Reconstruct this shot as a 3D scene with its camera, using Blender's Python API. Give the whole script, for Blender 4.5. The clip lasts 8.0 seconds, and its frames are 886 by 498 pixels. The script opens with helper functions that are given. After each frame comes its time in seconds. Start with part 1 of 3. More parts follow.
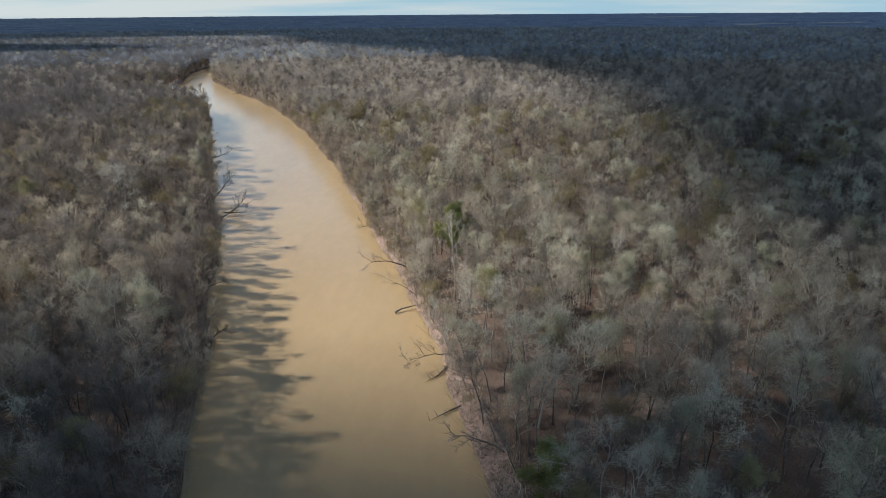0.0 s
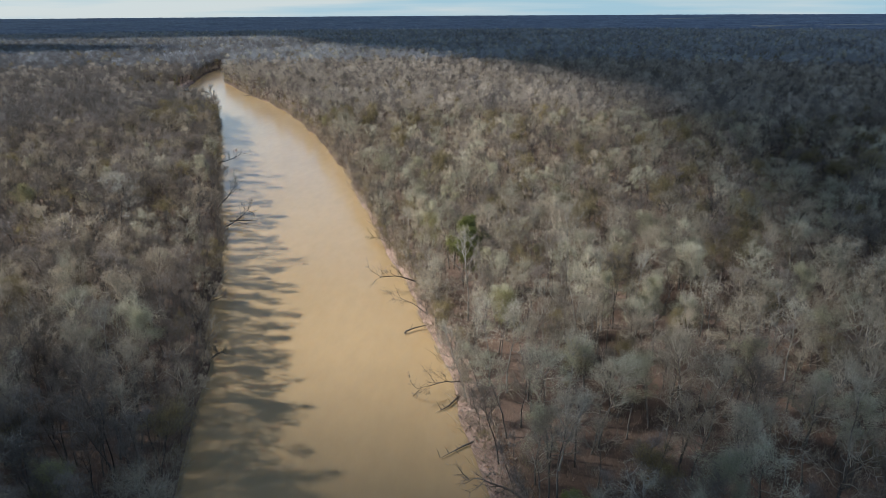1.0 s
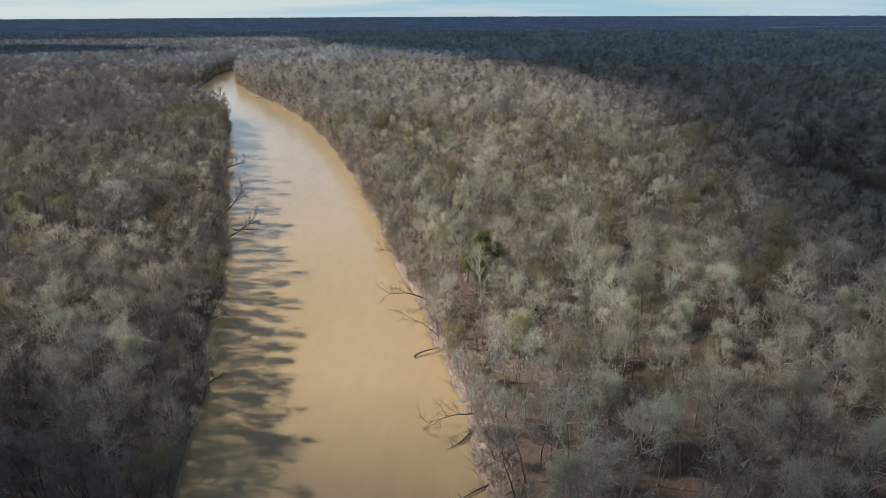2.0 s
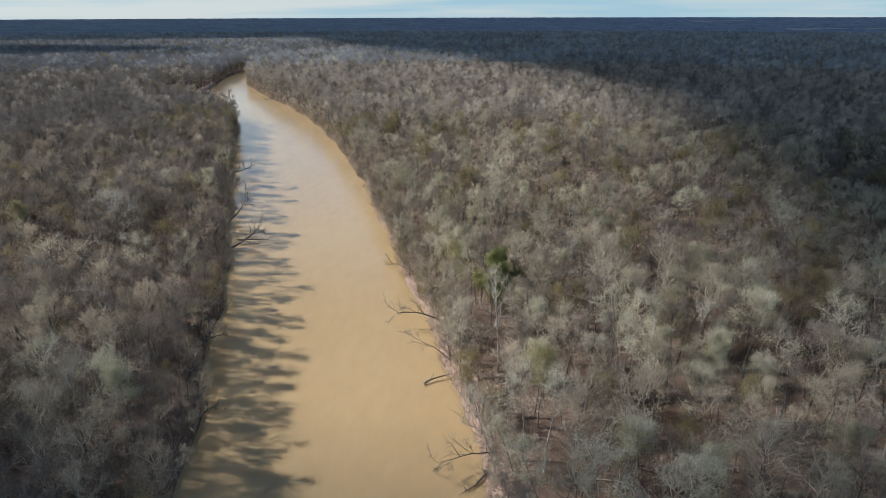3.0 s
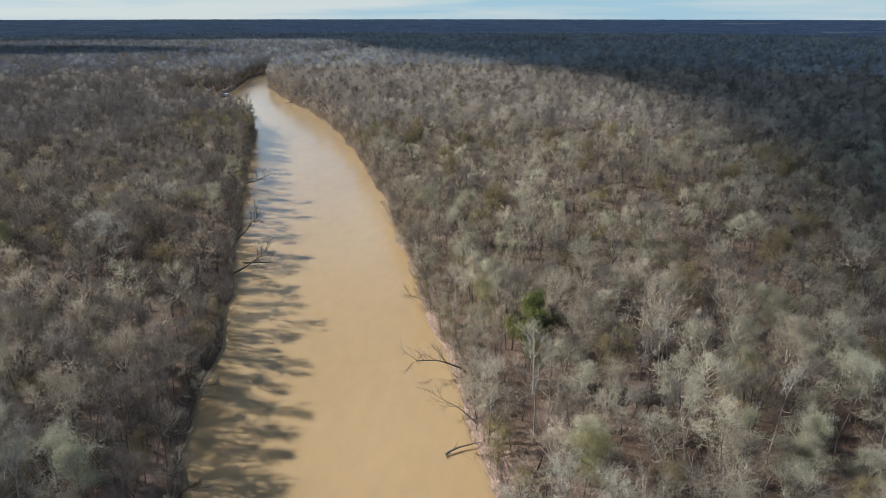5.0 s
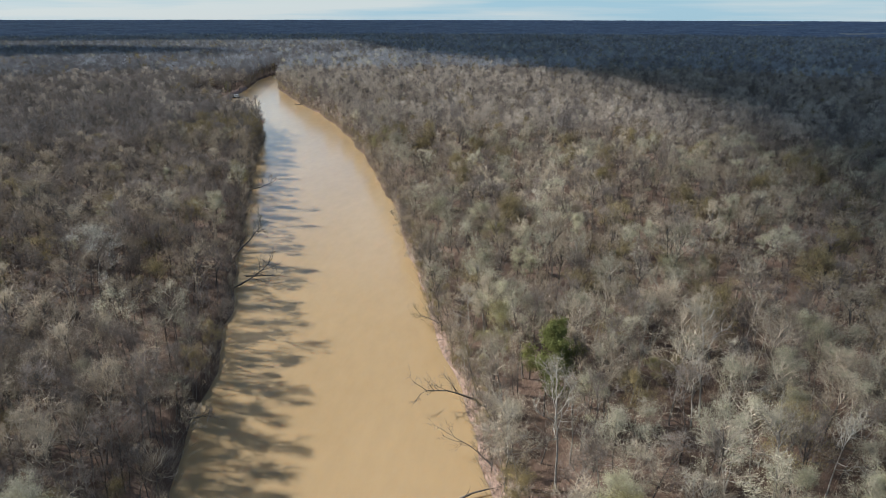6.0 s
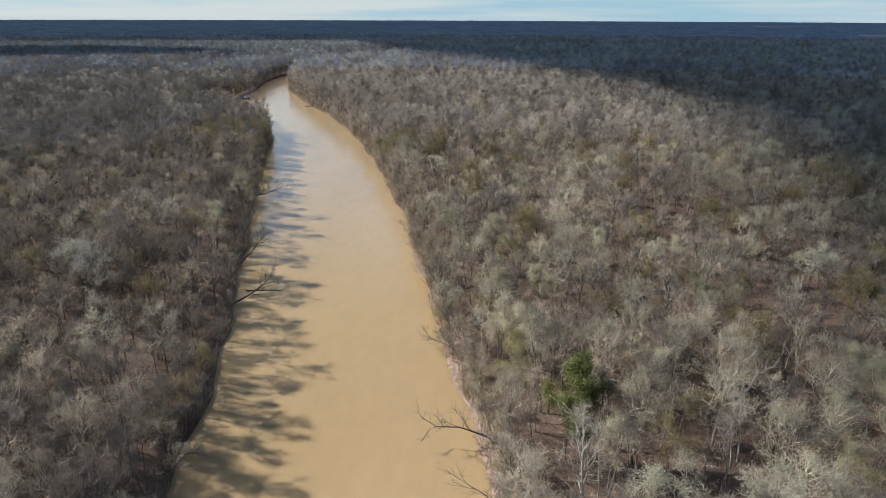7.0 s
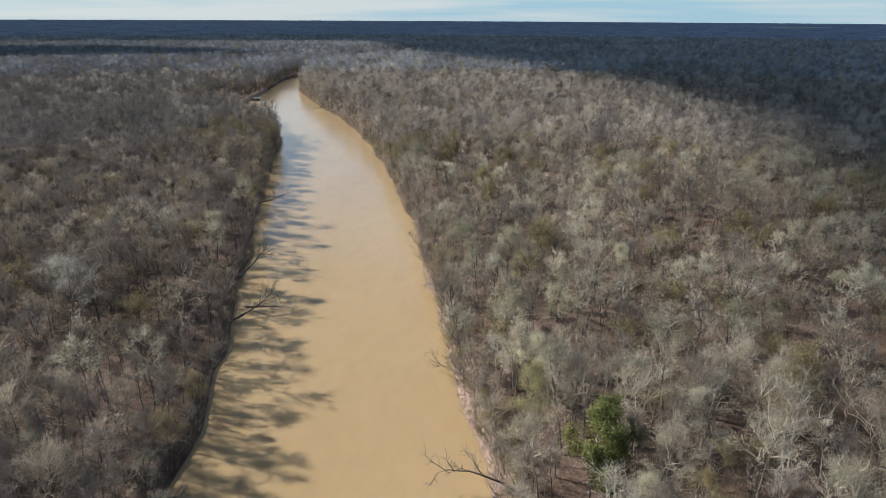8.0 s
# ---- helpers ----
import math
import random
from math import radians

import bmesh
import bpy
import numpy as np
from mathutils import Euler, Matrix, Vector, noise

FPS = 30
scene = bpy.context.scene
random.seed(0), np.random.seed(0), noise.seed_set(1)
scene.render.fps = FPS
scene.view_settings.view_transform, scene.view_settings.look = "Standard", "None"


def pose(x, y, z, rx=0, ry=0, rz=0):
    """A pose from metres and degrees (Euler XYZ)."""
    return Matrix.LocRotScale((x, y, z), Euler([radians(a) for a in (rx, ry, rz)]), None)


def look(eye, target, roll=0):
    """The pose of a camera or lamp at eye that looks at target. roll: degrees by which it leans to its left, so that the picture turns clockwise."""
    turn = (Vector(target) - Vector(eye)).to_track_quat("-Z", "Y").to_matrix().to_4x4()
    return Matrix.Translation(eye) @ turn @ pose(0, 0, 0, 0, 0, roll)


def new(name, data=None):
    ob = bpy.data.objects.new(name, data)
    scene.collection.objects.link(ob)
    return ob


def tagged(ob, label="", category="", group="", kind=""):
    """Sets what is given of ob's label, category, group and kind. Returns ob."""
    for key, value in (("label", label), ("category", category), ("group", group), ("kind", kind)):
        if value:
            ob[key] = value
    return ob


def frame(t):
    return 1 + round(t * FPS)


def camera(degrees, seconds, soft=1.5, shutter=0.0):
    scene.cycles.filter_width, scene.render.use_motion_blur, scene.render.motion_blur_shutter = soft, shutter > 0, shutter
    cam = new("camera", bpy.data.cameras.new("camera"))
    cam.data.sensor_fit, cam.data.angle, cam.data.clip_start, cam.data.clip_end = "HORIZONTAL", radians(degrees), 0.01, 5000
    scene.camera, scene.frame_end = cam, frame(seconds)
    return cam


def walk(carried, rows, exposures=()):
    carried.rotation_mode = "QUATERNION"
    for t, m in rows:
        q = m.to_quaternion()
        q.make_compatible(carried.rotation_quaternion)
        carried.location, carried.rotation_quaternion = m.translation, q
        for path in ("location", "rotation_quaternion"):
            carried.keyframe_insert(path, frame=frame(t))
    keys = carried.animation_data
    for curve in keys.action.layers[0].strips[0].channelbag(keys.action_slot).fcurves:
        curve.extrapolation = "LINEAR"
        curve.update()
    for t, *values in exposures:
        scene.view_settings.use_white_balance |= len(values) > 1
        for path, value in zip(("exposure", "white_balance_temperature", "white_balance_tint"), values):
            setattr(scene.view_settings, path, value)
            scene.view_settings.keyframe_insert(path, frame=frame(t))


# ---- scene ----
cam = camera(70.8, 8.0, soft=0.6)
ROWS = [  # seconds, x, y, z, yaw, pitch, roll
    (0.0, 1.488, 0.238, 79.111, 0.695, -20.885, -0.43),
    (0.5, 1.351, 5.635, 79.326, 1.284, -20.844, -0.39),
    (1.0, 1.099, 11.119, 79.524, 1.857, -20.805, -0.34),
    (1.5, 0.741, 16.687, 79.707, 2.414, -20.767, -0.30),
    (2.0, 0.287, 22.333, 79.875, 2.958, -20.730, -0.25),
    (2.5, -0.255, 28.053, 80.026, 3.492, -20.694, -0.21),
    (3.0, -0.875, 33.842, 80.163, 4.017, -20.659, -0.16),
    (3.5, -1.565, 39.696, 80.283, 4.536, -20.626, -0.11),
    (4.0, -2.314, 45.611, 80.388, 5.051, -20.594, -0.07),
    (4.5, -3.115, 51.581, 80.478, 5.565, -20.563, -0.02),
    (5.0, -3.957, 57.602, 80.552, 6.078, -20.534, 0.02),
    (5.5, -4.832, 63.669, 80.610, 6.595, -20.507, 0.07),
    (6.0, -5.730, 69.778, 80.653, 7.116, -20.480, 0.11),
    (6.5, -6.643, 75.925, 80.680, 7.645, -20.456, 0.16),
    (7.0, -7.561, 82.103, 80.691, 8.182, -20.432, 0.21),
    (7.5, -8.476, 88.310, 80.687, 8.732, -20.411, 0.25),
    (8.0, -9.377, 94.540, 80.668, 9.295, -20.391, 0.30),
]


def sight(x, y, z, yaw, pitch, roll):
    a, b = radians(yaw), radians(pitch)
    ahead = Vector((-math.sin(a) * math.cos(b), math.cos(a) * math.cos(b), math.sin(b)))
    return look((x, y, z), Vector((x, y, z)) + ahead, roll)


walk(cam, [(row[0], sight(*row[1:])) for row in ROWS])

# ---- world, sun, exposure ----
SUN_EL, SUN_AZ = 36.0, 172.0          # degrees; azimuth from +x, counter-clockwise
TO_SUN = Vector((math.cos(radians(SUN_EL)) * math.cos(radians(SUN_AZ)),
                 math.cos(radians(SUN_EL)) * math.sin(radians(SUN_AZ)), math.sin(radians(SUN_EL))))
world = bpy.data.worlds.new("winter_sky")
scene.world = world
world.use_nodes = True
wn, wl = world.node_tree.nodes, world.node_tree.links
wn.clear()
w_out, w_bg = wn.new("ShaderNodeOutputWorld"), wn.new("ShaderNodeBackground")
sky = wn.new("ShaderNodeTexSky")
sky.sky_type, sky.sun_disc = "NISHITA", False
sky.sun_elevation, sky.sun_rotation = radians(SUN_EL), radians(90 - SUN_AZ)
sky.altitude, sky.air_density, sky.dust_density, sky.ozone_density = 100, 1.0, 0.1, 3.0
w_co, w_map, w_noise = wn.new("ShaderNodeTexCoord"), wn.new("ShaderNodeMapping"), wn.new("ShaderNodeTexNoise")
w_map.inputs["Scale"].default_value = (1.6, 1.6, 26.0)
w_noise.inputs["Scale"].default_value, w_noise.inputs["Detail"].default_value = 1.5, 5.0
w_ramp, w_mix = wn.new("ShaderNodeValToRGB"), wn.new("ShaderNodeMix")
w_ramp.color_ramp.elements[0].position, w_ramp.color_ramp.elements[1].position = 0.48, 0.72
w_mix.data_type = "RGBA"
wl.new(w_co.outputs["Generated"], w_map.inputs["Vector"])
wl.new(w_map.outputs["Vector"], w_noise.inputs["Vector"])
wl.new(w_noise.outputs["Fac"], w_ramp.inputs["Fac"])
# A pale bank of thin cloud and moist air lies low round the whole horizon.
w_sep, w_low, w_max = wn.new("ShaderNodeSeparateXYZ"), wn.new("ShaderNodeMapRange"), wn.new("ShaderNodeMath")
w_low.inputs["From Min"].default_value, w_low.inputs["From Max"].default_value = 0.02, 0.22
w_low.inputs["To Min"].default_value, w_low.inputs["To Max"].default_value = 0.9, 0.0
w_max.operation = "MAXIMUM"
wl.new(w_co.outputs["Generated"], w_sep.inputs["Vector"])
wl.new(w_sep.outputs["Z"], w_low.inputs["Value"])
wl.new(w_low.outputs["Result"], w_max.inputs[0])
wl.new(w_ramp.outputs["Color"], w_max.inputs[1])
wl.new(w_max.outputs["Value"], w_mix.inputs[0])
w_tone = wn.new("ShaderNodeValToRGB")
w_tone.color_ramp.elements[0].position, w_tone.color_ramp.elements[0].color = 0.40, (2.1, 3.65, 4.75, 1)
w_tone.color_ramp.elements[1].position, w_tone.color_ramp.elements[1].color = 0.60, (3.9, 4.5, 4.85, 1)
w_side = wn.new("ShaderNodeMath")   # the haze is whiter towards the sun
w_side.operation = "MULTIPLY_ADD"
w_side.inputs[1].default_value = -0.16
wl.new(w_sep.outputs["X"], w_side.inputs[0])
wl.new(w_noise.outputs["Fac"], w_side.inputs[2])
wl.new(w_side.outputs["Value"], w_tone.inputs["Fac"])
wl.new(w_tone.outputs["Color"], w_mix.inputs[7])
wl.new(sky.outputs["Color"], w_mix.inputs[6])
wl.new(w_mix.outputs[2], w_bg.inputs["Color"])
w_bg.inputs["Strength"].default_value = 0.09
wl.new(w_bg.outputs["Background"], w_out.inputs["Surface"])

sun = new("sun", bpy.data.lights.new("sun", "SUN"))
sun.data.energy, sun.data.angle, sun.data.color = 5.0, radians(1.0), (1.0, 0.973, 0.94)
sun.matrix_world = look(TO_SUN * 3000, (0, 0, 0))
scene.view_settings.exposure = 0.69


# ---- materials ----
def shader(name, rough=0.85, ior=1.45, spec=0.3):
    m = bpy.data.materials.new(name)
    m.use_nodes = True
    b = m.node_tree.nodes["Principled BSDF"]
    b.inputs["Roughness"].default_value, b.inputs["IOR"].default_value = rough, ior
    b.inputs["Specular IOR Level"].default_value = spec
    return m, m.node_tree.nodes, m.node_tree.links, b


def place_noise(n, l, scale, detail=3.0, rough=0.55, stretch=(1, 1, 1)):
    """A noise laid out over the world's own metres."""
    g, mp, t = n.new("ShaderNodeNewGeometry"), n.new("ShaderNodeMapping"), n.new("ShaderNodeTexNoise")
    mp.inputs["Scale"].default_value = stretch
    t.inputs["Scale"].default_value, t.inputs["Detail"].default_value, t.inputs["Roughness"].default_value = scale, detail, rough
    l.new(g.outputs["Position"], mp.inputs["Vector"])
    l.new(mp.outputs["Vector"], t.inputs["Vector"])
    return t.outputs["Fac"]


def ramp(n, l, fac, stops):
    r = n.new("ShaderNodeValToRGB")
    while len(r.color_ramp.elements) < len(stops):
        r.color_ramp.elements.new(0.5)
    for e, (p, c) in zip(r.color_ramp.elements, stops):
        e.position, e.color = p, (*c, 1)
    l.new(fac, r.inputs["Fac"])
    return r.outputs["Color"]


def blend(n, l, fac, a, b, how="MIX"):
    m = n.new("ShaderNodeMix")
    m.data_type, m.blend_type = "RGBA", how
    for v, s in ((fac, m.inputs[0]), (a, m.inputs[6]), (b, m.inputs[7])):
        if isinstance(v, (int, float)):
            s.default_value = v
        elif isinstance(v, tuple):
            s.default_value = (*v, 1)
        else:
            l.new(v, s)
    return m.outputs[2]


def bumped(n, l, b, fac, strength, distance):
    u = n.new("ShaderNodeBump")
    u.inputs["Strength"].default_value, u.inputs["Distance"].default_value = strength, distance
    l.new(fac, u.inputs["Height"])
    l.new(u.outputs["Normal"], b.inputs["Normal"])


def growth(name, dark, light, rough=0.85, size=0.1, vary=0.3, glow=0.0):
    """Bark, twigs or leaves: tone by tree-sized patches, then piece by piece."""
    m, n, l, b = shader(name, rough, spec=0.25)
    base = ramp(n, l, place_noise(n, l, size, 2.0), [(0.3, dark), (0.7, light)])
    g = n.new("ShaderNodeNewGeometry")
    piece = ramp(n, l, g.outputs["Random Per Island"], [(0.0, (0.95 - vary, 0.945 - vary, 0.94 - vary)), (1.0, (0.95 + vary,) * 3)])
    one = ramp(n, l, n.new("ShaderNodeObjectInfo").outputs["Random"], [(0.0, (0.72, 0.705, 0.69)), (1.0, (1.25, 1.25, 1.25))])
    tone = blend(n, l, 1.0, blend(n, l, 1.0, base, piece, "MULTIPLY"), one, "MULTIPLY")
    l.new(tone, b.inputs["Base Color"])
    if glow:   # leaves let some sun through; flat twigs too, in place of round lit sides
        thin, mix = n.new("ShaderNodeBsdfTranslucent"), n.new("ShaderNodeMixShader")
        mix.inputs[0].default_value = glow
        l.new(tone, thin.inputs["Color"])
        l.new(b.outputs["BSDF"], mix.inputs[1])
        l.new(thin.outputs["BSDF"], mix.inputs[2])
        l.new(mix.outputs["Shader"], n["Material Output"].inputs["Surface"])
    return m


# Branch barks are lightened for sun; the trunks' grey bark is darkened for shade.
BARK = growth("grey_bark", (0.085, 0.075, 0.063), (0.19, 0.17, 0.148), size=0.35)
LIMB = growth("grey_branch_bark_sunlit", (0.28, 0.238, 0.182), (0.53, 0.46, 0.365), size=0.35)
LIMB_DARK = growth("brown_branch_bark_sunlit", (0.13, 0.112, 0.095), (0.26, 0.225, 0.19), size=0.35)
BARK_DARK = growth("dark_bark", (0.06, 0.052, 0.045), (0.13, 0.115, 0.10), size=0.35)
BARK_PALE = growth("pale_bark", (0.20, 0.185, 0.16), (0.40, 0.375, 0.33), size=0.35)
TWIG_GREY = growth("grey_twigs", (0.275, 0.226, 0.165), (0.545, 0.465, 0.345), glow=0.15)
TWIG_BROWN = growth("brown_twigs", (0.145, 0.125, 0.105), (0.31, 0.268, 0.23), glow=0.12)
TWIG_TAN = growth("tan_twigs", (0.22, 0.168, 0.118), (0.40, 0.315, 0.23), glow=0.15)
TWIG_PALE = growth("pale_twigs", (0.39, 0.35, 0.265), (0.60, 0.55, 0.435), glow=0.2)
TWIG_OLIVE = growth("olive_twigs", (0.18, 0.15, 0.09), (0.31, 0.26, 0.16), glow=0.2)
LEAF_OLIVE = growth("olive_leaves", (0.21, 0.168, 0.075), (0.37, 0.30, 0.14), glow=0.4)
LEAF_PALE = growth("pale_buds", (0.30, 0.295, 0.20), (0.46, 0.445, 0.32), glow=0.4)
LEAF_CREAM = growth("cream_catkins", (0.33, 0.32, 0.205), (0.51, 0.49, 0.34), glow=0.4)
LEAF_YELLOW = growth("yellow_green_leaves", (0.26, 0.245, 0.11), (0.41, 0.385, 0.19), glow=0.4)
LEAF_GREEN = growth("evergreen_leaves", (0.14, 0.16, 0.05), (0.27, 0.28, 0.10), rough=0.55, glow=0.5)
LEAF_SILVER = growth("silver_buds", (0.46, 0.46, 0.42), (0.66, 0.66, 0.60), glow=0.4)
LEAF_SAGE = growth("sage_leaves", (0.24, 0.25, 0.16), (0.38, 0.38, 0.26), glow=0.4)
# Grey and brown twigs again, with distance haze mixed into the colour.
TWIG_GREY_THIN_HAZE = growth("grey_twigs_thin_haze", (0.325, 0.282, 0.23), (0.515, 0.453, 0.378), vary=0.09, glow=0.12)
TWIG_BROWN_HAZE = growth("brown_twigs_haze", (0.165, 0.17, 0.178), (0.265, 0.27, 0.28), vary=0.09, glow=0.12)
TWIG_GREY_HAZE = growth("grey_twigs_haze", (0.275, 0.287, 0.303), (0.42, 0.436, 0.455), vary=0.09, glow=0.12)
TWIG_BROWN_THIN_HAZE = growth("brown_twigs_thin_haze", (0.16, 0.143, 0.127), (0.285, 0.258, 0.232), vary=0.09, glow=0.12)
LEAF_RUST = growth("rusty_leaves", (0.16, 0.095, 0.055), (0.26, 0.165, 0.10), glow=0.4)


def ground_material():
    m, n, l, b = shader("leaf_litter", 0.95, spec=0.1)
    big = ramp(n, l, place_noise(n, l, 0.05, 4.0), [(0.3, (0.064, 0.046, 0.036)), (0.55, (0.138, 0.097, 0.075)), (0.75, (0.23, 0.163, 0.13))])
    fine = ramp(n, l, place_noise(n, l, 2.2, 5.0, 0.7), [(0.25, (0.5, 0.5, 0.5)), (0.75, (1.35, 1.3, 1.25))])
    l.new(blend(n, l, 1.0, big, fine, "MULTIPLY"), b.inputs["Base Color"])
    bumped(n, l, b, place_noise(n, l, 1.4, 6.0, 0.7), 0.7, 0.25)
    return m


def bank_material():
    m, n, l, b = shader("bare_bank_clay", 0.8, spec=0.3)
    big = ramp(n, l, place_noise(n, l, 0.45, 6.0, 0.7), [(0.32, (0.12, 0.08, 0.06)), (0.5, (0.28, 0.19, 0.147)), (0.68, (0.43, 0.30, 0.24))])
    fine = ramp(n, l, place_noise(n, l, 3.0, 5.0, 0.7), [(0.3, (0.6, 0.6, 0.6)), (0.7, (1.2, 1.2, 1.2))])
    l.new(blend(n, l, 1.0, big, fine, "MULTIPLY"), b.inputs["Base Color"])
    bumped(n, l, b, place_noise(n, l, 1.1, 6.0, 0.75), 0.8, 0.4)
    return m


def water_material():
    m, n, l, b = shader("muddy_water", 0.16, ior=1.46, spec=0.5)
    drift = ramp(n, l, place_noise(n, l, 0.022, 4.0, 0.6, (1.0, 0.35, 1)), [(0.3, (0.31, 0.216, 0.113)), (0.7, (0.35, 0.25, 0.138))])
    silt = ramp(n, l, place_noise(n, l, 0.3, 5.0, 0.6, (1.0, 0.4, 1)), [(0.3, (0.95, 0.95, 0.95)), (0.7, (1.04, 1.04, 1.04))])
    l.new(blend(n, l, 1.0, drift, silt, "MULTIPLY"), b.inputs["Base Color"])
    bumped(n, l, b, place_noise(n, l, 0.9, 4.0, 0.6, (1, 0.5, 1)), 0.10, 0.06)
    b.subsurface_method = "BURLEY"   # light spreads sideways in the silt
    b.inputs["Subsurface Weight"].default_value, b.inputs["Subsurface Scale"].default_value = 0.6, 1.0
    b.inputs["Subsurface Radius"].default_value = (1.6, 1.2, 0.8)
    return m


def canopy_material():
    m, n, l, b = shader("haze_blue_distant_crowns", 0.95, spec=0.05)
    # The blue in this base colour is distance haze, painted on.
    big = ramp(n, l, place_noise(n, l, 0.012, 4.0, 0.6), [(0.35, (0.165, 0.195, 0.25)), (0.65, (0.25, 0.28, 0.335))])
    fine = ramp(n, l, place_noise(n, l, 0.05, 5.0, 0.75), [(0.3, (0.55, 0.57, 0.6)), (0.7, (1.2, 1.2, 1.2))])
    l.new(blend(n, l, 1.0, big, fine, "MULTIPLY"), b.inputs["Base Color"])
    bumped(n, l, b, place_noise(n, l, 0.35, 5.0, 0.7), 1.0, 3.0)
    return m


def plain(name, c, rough=0.6, metal=0.0, wear=0.25, scale=2.0):
    m, n, l, b = shader(name, rough)
    b.inputs["Metallic"].default_value = metal
    l.new(ramp(n, l, place_noise(n, l, scale, 4.0), [(0.25, tuple(v * (1 - wear) for v in c)), (0.75, c)]), b.inputs["Base Color"])
    return m


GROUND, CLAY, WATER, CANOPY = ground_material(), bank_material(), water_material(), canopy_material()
CLOUD = plain("cloud_white", (0.8, 0.8, 0.8), 1.0, scale=0.01, wear=0.1)
STRAW = plain("dry_field", (0.42, 0.375, 0.31), 0.95, scale=0.01, wear=0.3)


# ---- mesh helpers ----
def mesh_of(name, verts, faces, mats, index=None, smooth=False):
    """A mesh from arrays: corners (n, 3), faces (m, 3 or 4), material slots, and each face's slot."""
    verts, faces = np.asarray(verts, np.float32), np.asarray(faces, np.int32)
    k = faces.shape[1]
    me = bpy.data.meshes.new(name)
    me.vertices.add(len(verts))
    me.vertices.foreach_set("co", verts.ravel())
    me.loops.add(faces.size)
    me.loops.foreach_set("vertex_index", faces.ravel())
    me.polygons.add(len(faces))
    me.polygons.foreach_set("loop_start", np.arange(0, faces.size, k, dtype=np.int32))
    for m in mats:
        me.materials.append(m)
    if index is not None:
        me.polygons.foreach_set("material_index", np.asarray(index, np.int32))
    me.polygons.foreach_set("use_smooth", np.full(len(faces), smooth))
    me.update(calc_edges=True)
    me.validate()
    return me


def part(name, me, parent, label=""):
    ob = new(name, me)
    ob.parent = parent
    return tagged(ob, label)


# ---- the river's two banks: x as a function of y ----
LEFT_BANK = [(-400, 90), (-200, 45), (-80, 6), (0, -20), (60, -39), (114, -54), (155, -65.5), (203, -81.5), (245, -94.5), (303, -117), (354, -137),
             (432, -166), (500, -189), (572, -226), (590, -252), (608, -280), (645, -298), (690, -306), (753, -319), (810, -335), (890, -357), (953, -368), (1030, -370), (1150, -352), (1300, -280), (1450, -150)]
RIGHT_BANK = [(-400, 165), (-200, 106), (-80, 66), (0, 38), (60, 17), (97, 7.6), (130, 0.4), (159, -8.2), (188, -16.2), (215, -25.2), (247, -34.5), (322, -57),
              (368, -73), (427, -95.5), (475, -116), (537, -144), (611, -186), (704, -242), (780, -284), (818, -302), (897, -327), (960, -338), (1030, -340), (1150, -312), (1300, -230), (1450, -140)]
BY = np.arange(-400, 1451, 2.0)
rng = np.random.default_rng(7)


def bank_line(points, seed):
    y, x = np.array(points, float).T
    v = np.interp(BY, y, x)
    k = np.hanning(17)
    v = np.convolve(np.pad(v, 8, "edge"), k / k.sum(), "valid")
    r = np.random.default_rng(seed)
    for step, amp in ((9, 0.9), (4, 0.45)):
        knots = r.normal(0, amp, len(BY) // step + 3)
        v += np.interp(np.arange(len(BY)), np.arange(len(knots)) * step, knots)
    return v


XL, XR = bank_line(LEFT_BANK, 1), bank_line(RIGHT_BANK, 2)


def left_x(y):
    return np.interp(y, BY, XL)


def right_x(y):
    return np.interp(y, BY, XR)


def ridge(y):
    """The far ground is bent up so that its edge meets the camera's skyline."""
    s = np.clip((y - 2300) / 2600, 0, 1)
    return 37 * s * s * (3 - 2 * s)


def relief(x, y):
    return 0.5 * np.sin(x * 0.045 + 1.3 * np.sin(y * 0.021)) * np.cos(y * 0.037) + 0.3 * np.sin(x * 0.13 + y * 0.09)


def ground_z(x, y):
    """Height of the ground over the water, bank slopes included."""
    x, y = np.asarray(x, float), np.asarray(y, float)
    dl, dr = left_x(y) - x, x - right_x(y)
    left = np.interp(dl, [-9, -3, 0, 1.0, 2.6, 5, 9, 25, 70], [-3.5, -1.5, 0, 1.5, 2.7, 3.3, 3.6, 3.4, 3.2])
    right = np.interp(dr, [-9, -3, 0, 1.0, 3.5, 7, 11, 25, 70], [-3.0, -1.0, 0, 0.7, 1.9, 3.0, 3.6, 3.5, 3.2])
    z = np.where(dl > dr, left, right)
    far = np.clip((np.maximum(dl, dr) - 6) / 20, 0, 1)
    z = z + far * relief(x, y) + ridge(np.hypot(x, y))
    return np.where(y > 1450, 3.2 + relief(x, y) + ridge(np.hypot(x, y)), z)


def strip(rows_y, cols_of):
    """A sheet of quads: one row of corners for each y."""
    grid = [[(x, y) for x in cols_of(y)] for y in rows_y]
    pts = np.array(grid)
    r, c = pts.shape[:2]
    i = np.arange(r * c).reshape(r, c)
    faces = np.stack([i[:-1, :-1], i[:-1, 1:], i[1:, 1:], i[1:, :-1]], -1).reshape(-1, 4)
    return pts.reshape(-1, 2), faces


def growing(start, stop, step, factor):
    v = [start]
    while v[-1] < stop:
        v.append(v[-1] + step)
        step *= factor
    v[-1] = stop
    return v


# ---- ground, water ----
INLAND = [0.0, 0.5, 1.0, 1.8, 2.6, 3.5, 5, 7, 9, 11, 14, 18, 23, 29] + growing(36, 4900, 8, 1.10)
CHANNEL = [0.04, 0.1, 0.2, 0.5, 0.8, 0.9, 0.96]


